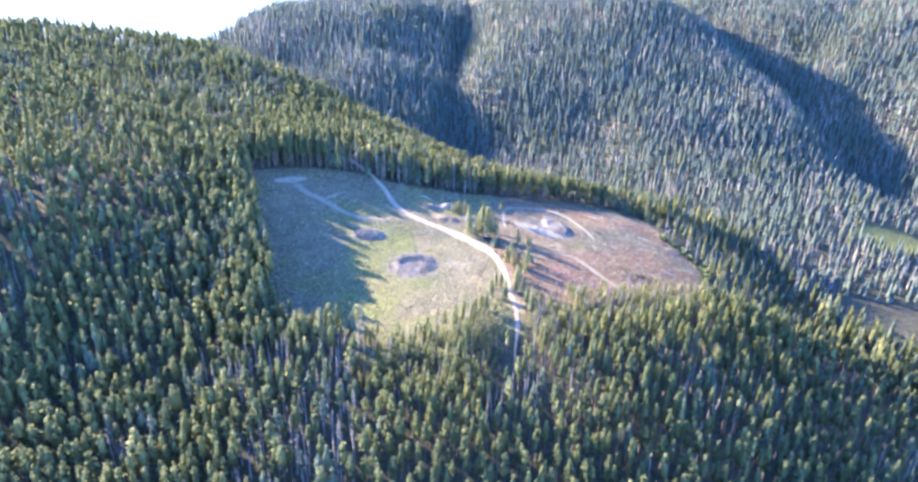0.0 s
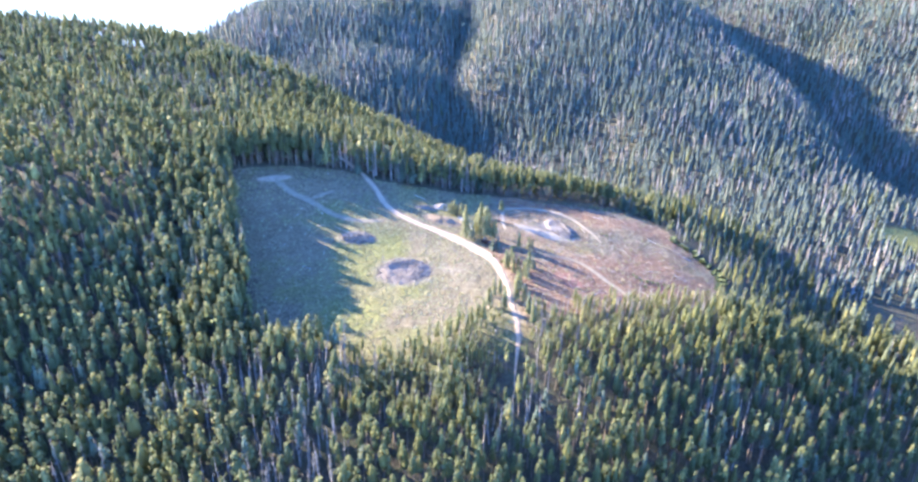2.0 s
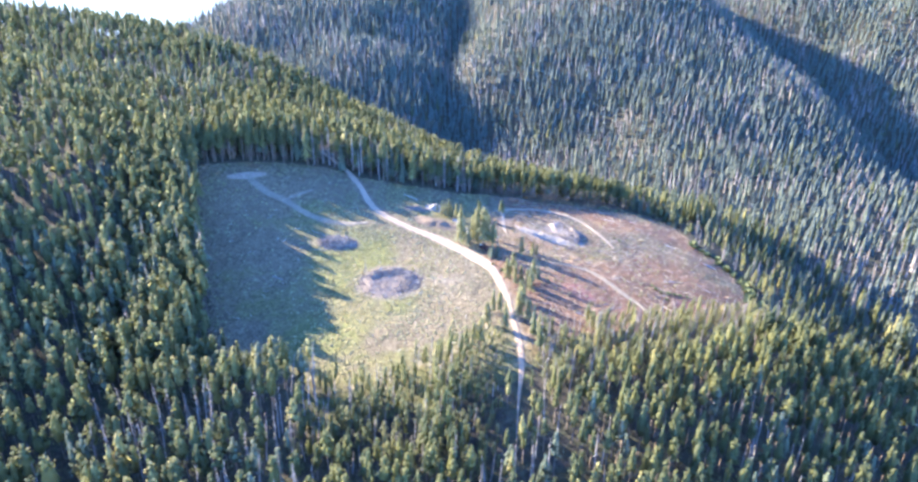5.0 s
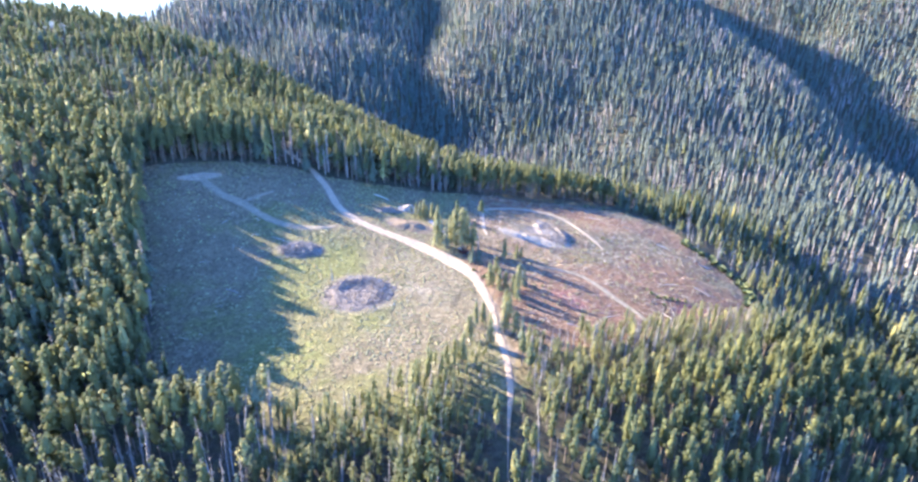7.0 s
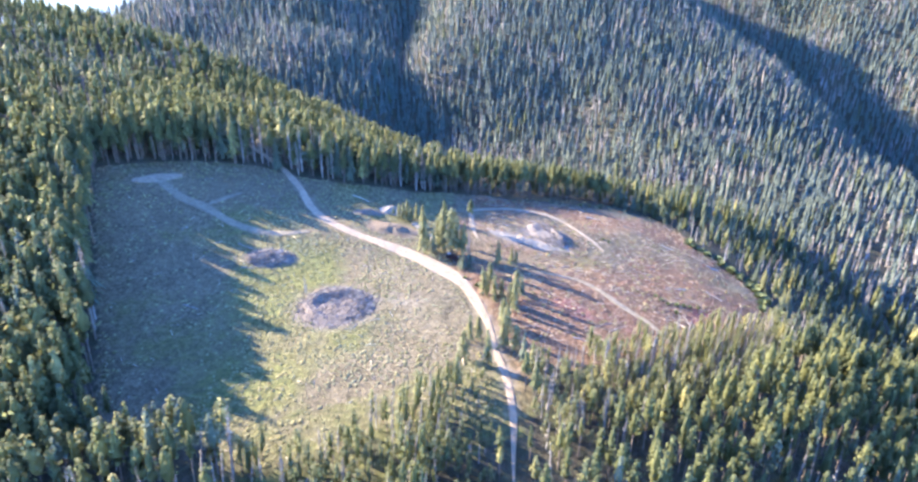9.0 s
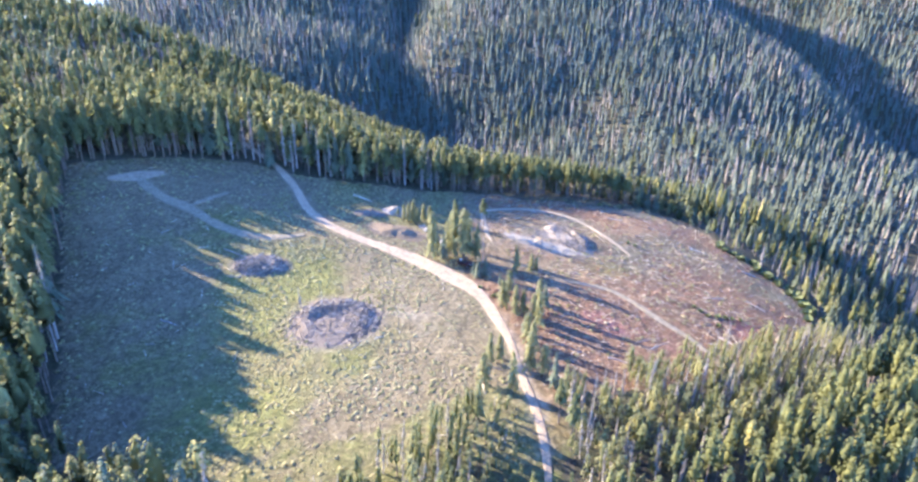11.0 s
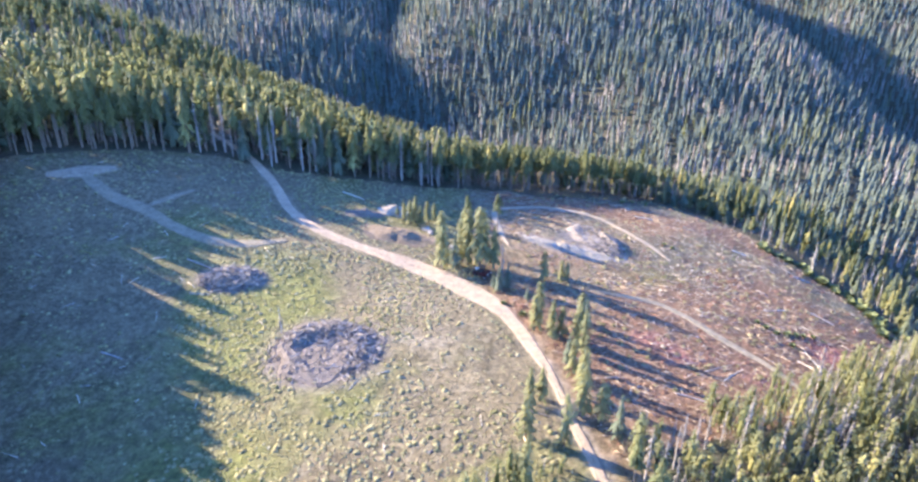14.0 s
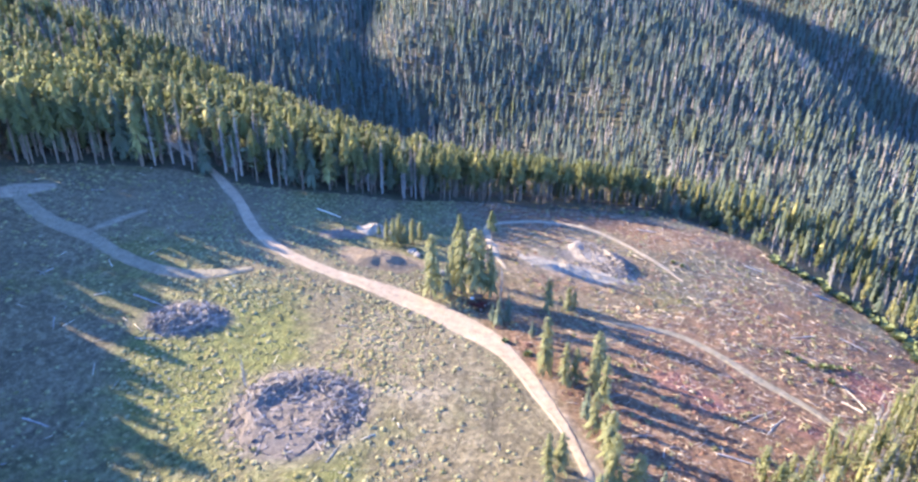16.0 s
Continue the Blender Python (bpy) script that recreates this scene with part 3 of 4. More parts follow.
# The trees along the north and east rims of the clearing, nearest to the flight, stand as things of their own.
rim = off_line(nx, ny, CLEARING + CLEARING[:1])
single = (rim < 4.6) & (ny > -46)
single &= np.cumsum(single) <= 230
front_wood = ~single & (ny < -42) & (np.abs(nx) < 125)
east_wood = ~single & ~front_wood & (nx > 42 + 0.25 * np.maximum(ny, 0))
back_wood = ~single & ~front_wood & ~east_wood
ek = np.where(rng.random(len(nk)) < 0.35, 3, nk)
woods("mixed_spruce_forest", nx[east_wood], ny[east_wood], nh[east_wood], ek[east_wood], 56, "grey-green spruces and pines with branches low down and grey dead trees", 0.098, 0.10, thin=0.5 * nf[east_wood], spread=0.66, point=0.7)
west_front = front_wood & (nx < -14 + 0.2 * (ny + 80))
east_front = front_wood & ~west_front
woods("pine_forest", nx[back_wood], ny[back_wood], nh[back_wood], nk[back_wood], 36, "dense green pine forest with grey dead trees on the hill", 0.088, 0.42, thin=nf[back_wood], spread=0.78, point=0.45)
woods("front_pine_forest", nx[west_front], ny[west_front], nh[west_front], nk[west_front], 72, "close-set rounded green pines below the clearing, some dead and grey", 0.105, 0.30, thin=0.6 * nf[west_front], spread=0.62, point=0.45)
woods("narrow_pine_forest", nx[east_front], ny[east_front], nh[east_front], nk[east_front], 104, "narrow pointed green pines below the slash, many dead and grey", 0.084, 0.34, thin=0.5 * nf[east_front], spread=0.54, point=0.55)


def rear_woods():
    """The wood goes on below and behind the flight."""
    x, y = scatter(-120, 130, -185, -128, 3.4)
    keep = rng.random(len(x)) < 0.92
    x, y = x[keep], y[keep]
    return x, y, 8.0 + 4.0 * rng.random(len(x)), kinds(x, y, [3.2, 2.6, 1.0, 0.5, 0.8])


rx, ry, rh, rk = rear_woods()
woods("rear_pine_forest", rx, ry, rh, rk, 14, "green pine forest going on down the slope", 0.12, 0.2, spread=1.3)


def sun_blockers():
    """Small dark spruces added behind the clearing's rim to block sun between the stems."""
    x, y = scatter(-125, 62, -80, 62, 2.7)
    d = off_line(x, y, CLEARING[-3:] + CLEARING[:13])
    keep = ~inside(x, y, CLEARING) & (d > np.where(x < -6, 3.5, 6)) & (d < 24) & (off_line(x, y, MAIN_ROAD) > 2.4) & (rng.random(len(x)) < 0.8)
    x, y = x[keep], y[keep]
    return x, y, 3.0 + 2.6 * rng.random(len(x)) + 3.0 * (x < -6), np.where(rng.random(len(x)) < 0.5, 1, 3)


ux, uy, uh, uk = sun_blockers()
woods("sun_blocking_spruces", ux, uy, uh, uk, 36, "small dark spruces added between the pine stems to block the sun", 0.2, 0.05)


def far_woods():
    x, y = scatter(-560, 480, 20, 440, 3.45)
    z = land(x, y)
    keep = seen_ground(x, y, 10) & (near_hill(x, y) <= z - 2.5) & (z < 130)
    keep &= np.hypot((x - GLADE[0]) / 1.3, y - GLADE[1]) > GLADE[2]
    keep &= rng.random(len(x)) > 0.06 + 0.12 * (value_noise(x, y, 15, 32) > 0.8)
    x, y = x[keep], y[keep]
    h = 4.8 + 4.8 * rng.random(len(x))
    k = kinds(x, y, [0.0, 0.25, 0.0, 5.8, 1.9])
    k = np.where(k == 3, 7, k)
    return x, y, h, k


def spires(name, x, y, height, kind, label, tiers=4, sides=5):
    """Far conifers: each a stack of ragged skirts of boughs that narrows to a tip."""
    n = len(x)
    base = np.stack([x, y, land(x, y)], 1)
    tilt, way = np.abs(rng.normal(0, 0.025, n)), rng.random(n) * 6.283
    lean = np.stack([np.cos(way) * tilt, np.sin(way) * tilt, 0 * tilt], 1)
    radius = height * (0.118 + 0.05 * rng.random(n)) * np.where(kind == 4, 0.55, 1.0)
    verts = []
    for k in range(tiers):
        lo = (0.03 + 0.8 * k / tiers) * height * (1 + 0.05 * rng.random(n))
        hi = np.minimum(lo + height * (0.30 if k < tiers - 1 else 0.5), height)
        a = rng.random((n, 1)) * 6.283 + np.arange(sides) * 6.283 / sides
        w = (radius * (1 - 0.78 * k / tiers))[:, None] * (0.55 + 0.8 * rng.random((n, sides)))
        z = lo[:, None] - 0.35 * w + 0.04 * height[:, None] * (rng.random((n, sides)) - 0.5)
        ring = base[:, None] + np.stack([w * np.cos(a), w * np.sin(a), z], -1) + lean[:, None] * z[..., None]
        tip = base + (lean + np.array([0, 0, 1.0])) * hi[:, None]
        verts.append(np.concatenate([ring, tip[:, None]], 1))
    v = np.stack(verts, 1).reshape(-1, 3)
    o = (np.arange(n * tiers) * (sides + 1))[:, None, None]
    f = (o + np.array([(i, (i + 1) % sides, sides) for i in range(sides)])[None]).reshape(-1, 3)
    return tagged(new(name, mesh_of(name, v, f, NEEDLES, np.repeat(kind, tiers * sides))), label, "forest", kind="stuff")


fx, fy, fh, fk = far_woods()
spires("spruce_forest", fx, fy, fh, fk, "spruce forest tinted a hazy blue-green, with many grey dead trees, across the valley")


def part(name, me, parent, label=""):
    ob = new(name, me)
    ob.parent = parent
    if label:
        ob["label"] = label
    return ob


def limbs_mesh(name, height, thick, mat, dead):
    """A stem of eight sides that tapers and bends a little, with limbs."""
    rows, verts, faces = 7, [], []
    bend = rng.random(2) * 0.5 - 0.25
    for n in range(rows):
        s = n / (rows - 1)
        r = thick * (1 - s) ** 0.8 + 0.012
        for a in range(8):
            w = r * (1 + 0.12 * math.sin(3 * a + n))
            verts.append((w * math.cos(a * math.pi / 4) + bend[0] * s * s, w * math.sin(a * math.pi / 4) + bend[1] * s * s, s * height - 0.35))
    for n in range(rows - 1):
        for a in range(8):
            faces.append((n * 8 + a, n * 8 + (a + 1) % 8, n * 8 + 8 + (a + 1) % 8, n * 8 + 8 + a))
    for _ in range(34 if dead else 16):
        s = 0.2 + 0.75 * rng.random()
        a, ln = rng.random() * 6.283, height * 0.11 * (1.1 - s) * (0.5 + rng.random())
        o = np.array([bend[0] * s * s, bend[1] * s * s, s * height - 0.35])
        d = np.array([math.cos(a), math.sin(a), -0.35 + 0.5 * rng.random()]) * ln
        w = np.array([-math.sin(a), math.cos(a), 0]) * 0.035
        k = len(verts)
        verts += [tuple(o - w), tuple(o + w), tuple(o + np.array([0, 0, 0.07])), tuple(o + d)]
        faces += [(k, k + 1, k + 3, k + 3)[:3], (k + 1, k + 2, k + 3), (k + 2, k, k + 3)]
    me = bpy.data.meshes.new(name)
    me.from_pydata(verts, [], faces)
    me.materials.append(mat)
    return me


def make_tree(kind, height, radius, low, shape, count, label, category="tree"):
    dead = kind == 4
    root = tagged(new("dead_pine" if dead else "pine_tree", None), label, category)
    part("trunk", limbs_mesh("trunk", height * 0.98, 0.011 * height + 0.035, GREY_BARK if dead else BARK, dead), root)
    at, tall, broad, sharp = np.zeros((1, 3)), np.array([height]), np.array([radius]), np.array([shape])
    # needle clumps on the crown, and pointed boughs that stand out of it and make its outline uneven
    boughs = count if dead else count // 3
    v = sprays(at, tall, broad * (1.0 if dead else 1.12), low, boughs, sharp, 0.46 if dead else 1.1, None, np.array([0.45]))
    if not dead:
        v = np.concatenate([v, sprays(at, tall, broad * 0.86, low, count - boughs, sharp, 0.40, None, np.array([1.0]))])
    f = np.arange(count * 4).reshape(-1, 4)
    f = np.concatenate([f[:, (0, 1, 2)], f[:, (0, 2, 3)]])
    if not dead:
        cv, cf, _ = cores(at, tall, broad * 0.44, np.array([low]), sharp, np.zeros((1, 3)), sides=8)
        v, f = np.concatenate([v, cv]), np.concatenate([f, cf + len(v)])
    me = mesh_of("crown", v, f, [NEEDLES[kind]])
    part("dead_crown" if dead else "crown", me, root)
    return root


# One model of each habit, 10 m tall, copied to its places.
MODELS = {}
for tree_kind, habits in {
        0: [(1.15, 0.52, 0.6), (1.0, 0.46, 0.75), (1.25, 0.58, 0.5)],
        1: [(1.1, 0.48, 0.7), (1.2, 0.55, 0.6)],
        2: [(1.3, 0.2, 0.75), (1.5, 0.3, 0.65)],
        3: [(1.9, 0.05, 1.05), (1.65, 0.07, 1.0)],
        4: [(0.75, 0.2, 0.8), (0.55, 0.3, 0.7)],
        6: [(1.45, 0.10, 0.50), (1.3, 0.14, 0.58), (1.6, 0.18, 0.44)]}.items():
    words = ("tall green lodgepole pine with a narrow crown", "dark green lodgepole pine with a narrow crown", "sunlit yellow-green young pine with a thin crown",
             "blue-green spruce with branches down to the ground", "bare grey dead pine with broken twigs", "", "sunlit yellow-green pine with a thin open crown")[tree_kind]
    MODELS[tree_kind] = [make_tree(tree_kind, 10.0, r, low, shape, 120 if tree_kind == 4 else 400, words) for r, low, shape in habits]
planted = set()


def plant(x, y, height, kind, group, turn=None, lean=0.0, which=None):
    """Stands a tree at its place: the first time the model itself, after that a copy."""
    models = MODELS[kind]
    ob = models[int(rng.random() * len(models)) if which is None else which]
    s = height / 10.0
    w = s * (0.85 + 0.3 * rng.random()) if height > 6 else s * 1.25
    m = Matrix.Translation((x, y, float(land(x, y)) - 0.05)) @ pose(0, 0, 0, lean, 0, rng.random() * 360 if turn is None else turn) @ Matrix.Diagonal((w, w, s, 1))
    if ob in planted:
        ob = copy_thing(ob, m @ Matrix.Diagonal((1 / ob.scale[0], 1 / ob.scale[1], 1 / ob.scale[2], 1)))
    else:
        planted.add(ob)
        ob.matrix_basis = m
    ob["group"] = group
    return ob


# Single trees: x, y, height, kind.
# the tall pines in the middle of the clearing
GROVE = [(-11.4, -20.8, 10.2, 6), (-10.6, -18.2, 6.5, 3), (-9.2, -20.2, 6, 3), (-8, -17.6, 8, 6), (-7, -18.6, 10.2, 6), (-5.1, -19.8, 11.2, 6),
         (-4, -18.2, 9, 6), (-2.6, -19, 6.8, 6), (-6.9, -12.9, 10.4, 1), (-2.2, -14.5, 6.4, 6), (-0.6, -2, 7.4, 1), (5.3, -22.8, 5.6, 6),
         (8.3, -22.4, 4, 6), (9.4, -21.6, 3, 6)]
# the little pines by the sand mound
MOUND_PINES = [(-17.4, -3.4, 5, 6), (-16.4, -2.4, 5.6, 6), (-15.4, -3.4, 4.2, 6), (-18.6, -2, 4, 6), (-14.2, -1.2, 4.6, 6), (-19.8, -2.8, 3.2, 1),
               (-12.8, 0.6, 3.6, 6)]
# young trees along the road
ROADSIDE = [(-2.4, -27, 4.2, 3), (-1, -26.2, 4.4, 3), (-3.2, -26.2, 3, 3), (3.1, -33, 4.8, 6), (1.6, -30.4, 2.6, 3), (3.6, -41, 6, 6),
            (5, -40.6, 5, 6), (8.0, -38.9, 6.2, 6), (9.2, -37.2, 4.6, 3), (7.2, -45.0, 6.8, 6), (4.8, -46.8, 4, 3), (1.6, -38.9, 5.6, 6),
            (2.4, -37.6, 4.2, 6), (4.9, -49.5, 5.4, 6), (5.6, -51.2, 4.4, 6), (6.6, -42.6, 5.2, 6)]
# trees where the road enters the clearing
SOUTH_GATE = [(-1.3, -55.4, 5.2, 6), (5.2, -54, 6.4, 6), (4.4, -57.6, 7, 6), (6.4, -58.6, 5.6, 6), (-2.4, -60.8, 5.4, 6), (7.6, -61.2, 6.2, 3),
              (8.6, -64.6, 6.8, 6), (7.2, -68.4, 7.4, 1), (-3.4, -68, 6.4, 6), (8.4, -71.6, 8, 1), (0.2, -54.9, 4.8, 6), (1.5, -62.4, 7, 6)]
# bare dead trees
SNAGS = [(-1.3, -20.4, 6.4, 4), (-33.4, -40.2, 4.6, 4), (13.2, -62.2, 4.4, 4), (14.5, -61.9, 5, 4), (16.1, -61.7, 4.8, 4), (17.3, -61.5, 5, 4),
         (19.6, -60.3, 4.8, 4), (15.2, -62.6, 4.2, 4), (76, 0, 8, 4), (77.4, -0.8, 9.4, 4), (80, 1, 8.4, 4), (78.8, -2.6, 7.6, 4)]
# trees added where the road leaves the clearing, to close a sunlit gap
ROAD_GAP_TREES = [(-55.6, 19.4, 11, 0), (-57.6, 22.4, 11.5, 1), (-54, 18.2, 9, 3), (-60.6, 25.6, 12, 0)]
for gx, gy, gh, gk in GROVE + MOUND_PINES + ROADSIDE + SOUTH_GATE + SNAGS + ROAD_GAP_TREES:
    plant(gx, gy, gh, gk, "trees in the clearing")
for gx, gy, gh, gk in zip(nx[single], ny[single], nh[single], nk[single]):
    full = gx > 44 and gk in (0, 1) and rng.random() < 0.8
    plant(gx, gy, gh * (0.85 if full else 1.0), (3 if rng.random() < 0.6 else 6) if full else int(gk), "trees round the clearing")


# ---- low growth and slash ----
def side_of_road(x, y):
    return x - np.interp(y, [p[1] for p in MAIN_ROAD[::-1]], [p[0] for p in MAIN_ROAD[::-1]])


ROADS = ((MAIN_ROAD, 2.2), (LOOP_TRACK, 1.3), (SLASH_TRACK, 1.4), (SHADE_TRACK, 1.2), (SHADE_BAR, 1.6), (SHADE_SPUR, 1.0))
BURN = (-26.8, -44.3, 7.0, 6.3)
SMALL_BURN = (-43.8, -27.4, 4.6, 2.9)
RUBBLE = (18.8, -0.6, 8.0, 3.6)


def open_ground(x, y):
    ok = inside(x, y, CLEARING)
    for line, gap in ROADS:
        ok &= off_line(x, y, line) > gap
    for cx, cy, rx, ry in (BURN, SMALL_BURN, RUBBLE):
        ok &= ((x - cx) / rx) ** 2 + ((y - cy) / ry) ** 2 > 1.0
    return ok


def tufts(name, x, y, size, count, mats, index, label, flat=0.6):
    """Low cushions of leaves: blades and sprays that spread from a middle."""
    n = len(x)
    base = np.stack([x, y, land(x, y) - 0.03], 1)[:, None]
    ang, tip = rng.random((n, count)) * 6.283, np.sqrt(rng.random((n, count))) * 1.45
    sz = size[:, None, None]
    up = np.stack([np.cos(ang) * np.sin(tip), np.sin(ang) * np.sin(tip), np.cos(tip)], -1)
    mid = base + up * sz * (0.8 + 0.35 * rng.random((n, count, 1))) * np.array([1, 1, flat])
    side = np.stack([-np.sin(ang), np.cos(ang), 0.8 * (rng.random((n, count)) - 0.5)], -1) * sz * 0.36
    along = np.stack([np.cos(ang) * np.cos(tip), np.sin(ang) * np.cos(tip), -np.sin(tip) + 0.7 * (rng.random((n, count)) - 0.5)], -1) * sz * 0.42
    v = np.stack([mid - along, mid - side, mid + along, mid + side], 2).reshape(-1, 3)
    me = mesh_of(name, v, np.arange(n * count * 4).reshape(-1, 4), mats, np.repeat(index, count))
    return tagged(new(name, me), label, "grass", kind="stuff")


def cushions(name, x, y, size, mats, index, label, flat=0.52):
    """Uneven low domes, one to a tussock."""
    n, k = len(x), 7
    a = np.arange(k) * 6.2832 / k + rng.random((n, 1)) * 6.28
    base = np.stack([x, y, land(x, y) - 0.05], 1)[:, None]
    sz = size[:, None, None]
    rings = []
    for r, z in ((1.0, 0.0), (0.85, 0.62)):
        w = r * (0.75 + 0.5 * rng.random((n, k)))
        rings.append(base + sz * np.stack([w * np.cos(a), w * np.sin(a), flat * z * (0.7 + 0.6 * rng.random((n, k)))], -1))
    top = base + sz * np.stack([0.4 * (rng.random((n, 1)) - 0.5), 0.4 * (rng.random((n, 1)) - 0.5), flat * (0.85 + 0.3 * rng.random((n, 1)))], -1)
    v = np.concatenate(rings + [top], 1).reshape(-1, 3)
    tri = []
    for i in range(k):
        j = (i + 1) % k
        tri += [(i, j, k + j), (i, k + j, k + i), (k + i, k + j, 2 * k)]
    o = (np.arange(n) * (2 * k + 1))[:, None, None]
    f = (o + np.array(tri)[None]).reshape(-1, 3)
    me = mesh_of(name, v, f, mats, np.repeat(index, len(tri)))
    return tagged(new(name, me), label, "grass", kind="stuff")


def grow_tufts():
    x, y = scatter(-94, 12, -90, 30, 0.6)
    d = value_noise(x, y, 9, 41)
    keep = open_ground(x, y) & ((side_of_road(x, y) < -1.5) | (x < -5)) & (rng.random(len(x)) < np.clip(1.7 * (d - 0.12), 0.1, 0.9) * np.where(x < -48, 0.3, 1.0) * np.where(y < -58, 0.7, 1.0))
    x, y = x[keep], y[keep]
    size = 0.14 + 0.27 * rng.random(len(x)) ** 2.0
    green = (value_noise(x, y, 10, 42) + 0.5 * (rng.random(len(x)) - 0.5) > 0.55).astype(int)
    kind = green * (rng.random(len(x)) < 0.6)
    cushions("sage_cushions", x, y, size, [SAGE, GRASS], kind, "rounded pale sage cushions scattered on the cleared slope")
    tufts("sage_tufts", x, y, size * 1.05, 5, [SAGE, GRASS], kind, "scattered grey-green sage and grass tufts on the cleared slope")
    x, y = scatter(-10, 72, -64, 38, 1.3)
    keep = open_ground(x, y) & (side_of_road(x, y) > 1.5) & (x > -5) & (rng.random(len(x)) < 0.6 * value_noise(x, y, 12, 43))
    x, y = x[keep], y[keep]
    tufts("slash_weeds", x, y, 0.2 + 0.3 * rng.random(len(x)), 10, [SAGE, GRASS, RUST_LEAF], rng.integers(0, 3, len(x)), "thin dry weeds among the slash")
    x, y = scatter(-10, 72, -64, 30, 0.95)
    keep = open_ground(x, y) & (side_of_road(x, y) > 2.0) & (x > -5) & (rng.random(len(x)) < 0.08 + 0.5 * value_noise(x, y, 6, 44))
    x, y = x[keep], y[keep]
    cushions("slash_clods", x, y, 0.07 + 0.14 * rng.random(len(x)) ** 2, [DUST, RUST_LEAF, SAGE], rng.choice(3, len(x), p=[0.5, 0.45, 0.05]), "clods, bark and tussocks strewn over the slash", 0.5)


DUST = foliage("dry_tan_litter", (0.115, 0.086, 0.060), (0.24, 0.188, 0.136), 0.1)
RUST_LEAF = foliage("red_brown_weeds", (0.12, 0.060, 0.050), (0.24, 0.140, 0.112), 0.2)
grow_tufts()


def sticks(name, x, y, length, thick, turn, rise, mats, index, label, lift=0.06):
    """Fallen branches and poles, four-sided and tapered, lying on the ground."""
    n = len(x)
    d = np.stack([np.cos(turn), np.sin(turn)], 1)
    a, b = np.stack([x, y], 1) - d * length[:, None] / 2, np.stack([x, y], 1) + d * length[:, None] / 2
    a3 = np.column_stack([a, land(a[:, 0], a[:, 1]) + lift])
    b3 = np.column_stack([b, land(b[:, 0], b[:, 1]) + lift + rise])
    s = np.column_stack([-d[:, 1], d[:, 0], 0 * turn])
    up = np.array([0, 0, 1.0])
    rings = []
    for c, k in ((a3, 1.0), (b3, 0.6)):
        t = (thick * k)[:, None]
        rings += [c - s * t, c - up * t, c + s * t, c + up * t]
    v = np.stack(rings, 1).reshape(-1, 3)
    o = np.arange(n)[:, None] * 8
    quads = [(0, 1, 5, 4), (1, 2, 6, 5), (2, 3, 7, 6), (3, 0, 4, 7), (3, 2, 1, 0), (4, 5, 6, 7)]
    f = np.concatenate([o + np.array(q) for q in quads])
    me = mesh_of(name, v, f, mats, np.tile(index, 6))
    return tagged(new(name, me), label, "slash", kind="stuff")


def strew_slash():
    x, y = scatter(-8, 72, -64, 30, 0.62)
    dense = value_noise(x, y, 13, 51)
    keep = open_ground(x, y) & (side_of_road(x, y) > 2.5) & (x > -5) & (rng.random(len(x)) < 0.14 + 0.95 * np.clip(dense - 0.25, 0, 1))
    x, y = x[keep], y[keep]
    n = len(x)
    sticks("slash_litter", x, y, 0.3 + 2.0 * rng.random(n) ** 2.6, 0.022 + 0.045 * rng.random(n) ** 2, rng.normal(-0.5, 0.9, n), 0.25 * rng.random(n), [LOG, OLD_WOOD, RED_WOOD],
           rng.choice(3, n, p=[0.22, 0.48, 0.30]), "litter of broken branches, poles and bark on the slash")
    x, y = scatter(-94, 8, -88, 30, 3.0)
    keep = open_ground(x, y) & (side_of_road(x, y) < -2) & (rng.random(len(x)) < 0.30)
    x, y = x[keep], y[keep]
    n = len(x)
    sticks("scattered_branches", x, y, 0.4 + 2.0 * rng.random(n) ** 2, 0.03 + 0.04 * rng.random(n), rng.random(n) * 6.28, 0.1 * rng.random(n), [LOG, PALE_LOG], rng.integers(0, 2, n), "few pale broken branches in the grass")


def bleached_slash():
    """Pale broken wood, thickest in a swathe across the slash and in two small heaps."""
    x, y = scatter(4, 66, -60, 24, 0.5)
    swathe = np.exp(-(off_line(x, y, [(22, -22), (31, -17), (40, -7), (49, 0)]) / 5.0) ** 2)
    heaps = sum(np.exp(-((x - cx) ** 2 + (y - cy) ** 2) / 5.0) for cx, cy in ((22.3, -47.8), (19.3, -40.4), (30, -28)))
    keep = open_ground(x, y) & (rng.random(len(x)) < (0.34 * swathe * value_noise(x, y, 2.5, 53) + 0.30 * heaps + 0.02))
    x, y = x[keep], y[keep]
    n = len(x)
    sticks("bleached_slash", x, y, 0.25 + 1.3 * rng.random(n) ** 2, 0.03 + 0.06 * rng.random(n) ** 2, rng.normal(-0.4, 0.8, n), 0.2 * rng.random(n), [LOG, PALE_LOG, OLD_WOOD],
           rng.choice(3, n, p=[0.45, 0.3, 0.25]), "bleached broken wood strewn in a swathe over the slash")


OLD_WOOD = bark("weathered_tan_wood", (0.22, 0.175, 0.125), (0.42, 0.35, 0.27))
RED_WOOD = bark("red_brown_bark", (0.11, 0.055, 0.042), (0.26, 0.145, 0.112))
strew_slash()
bleached_slash()


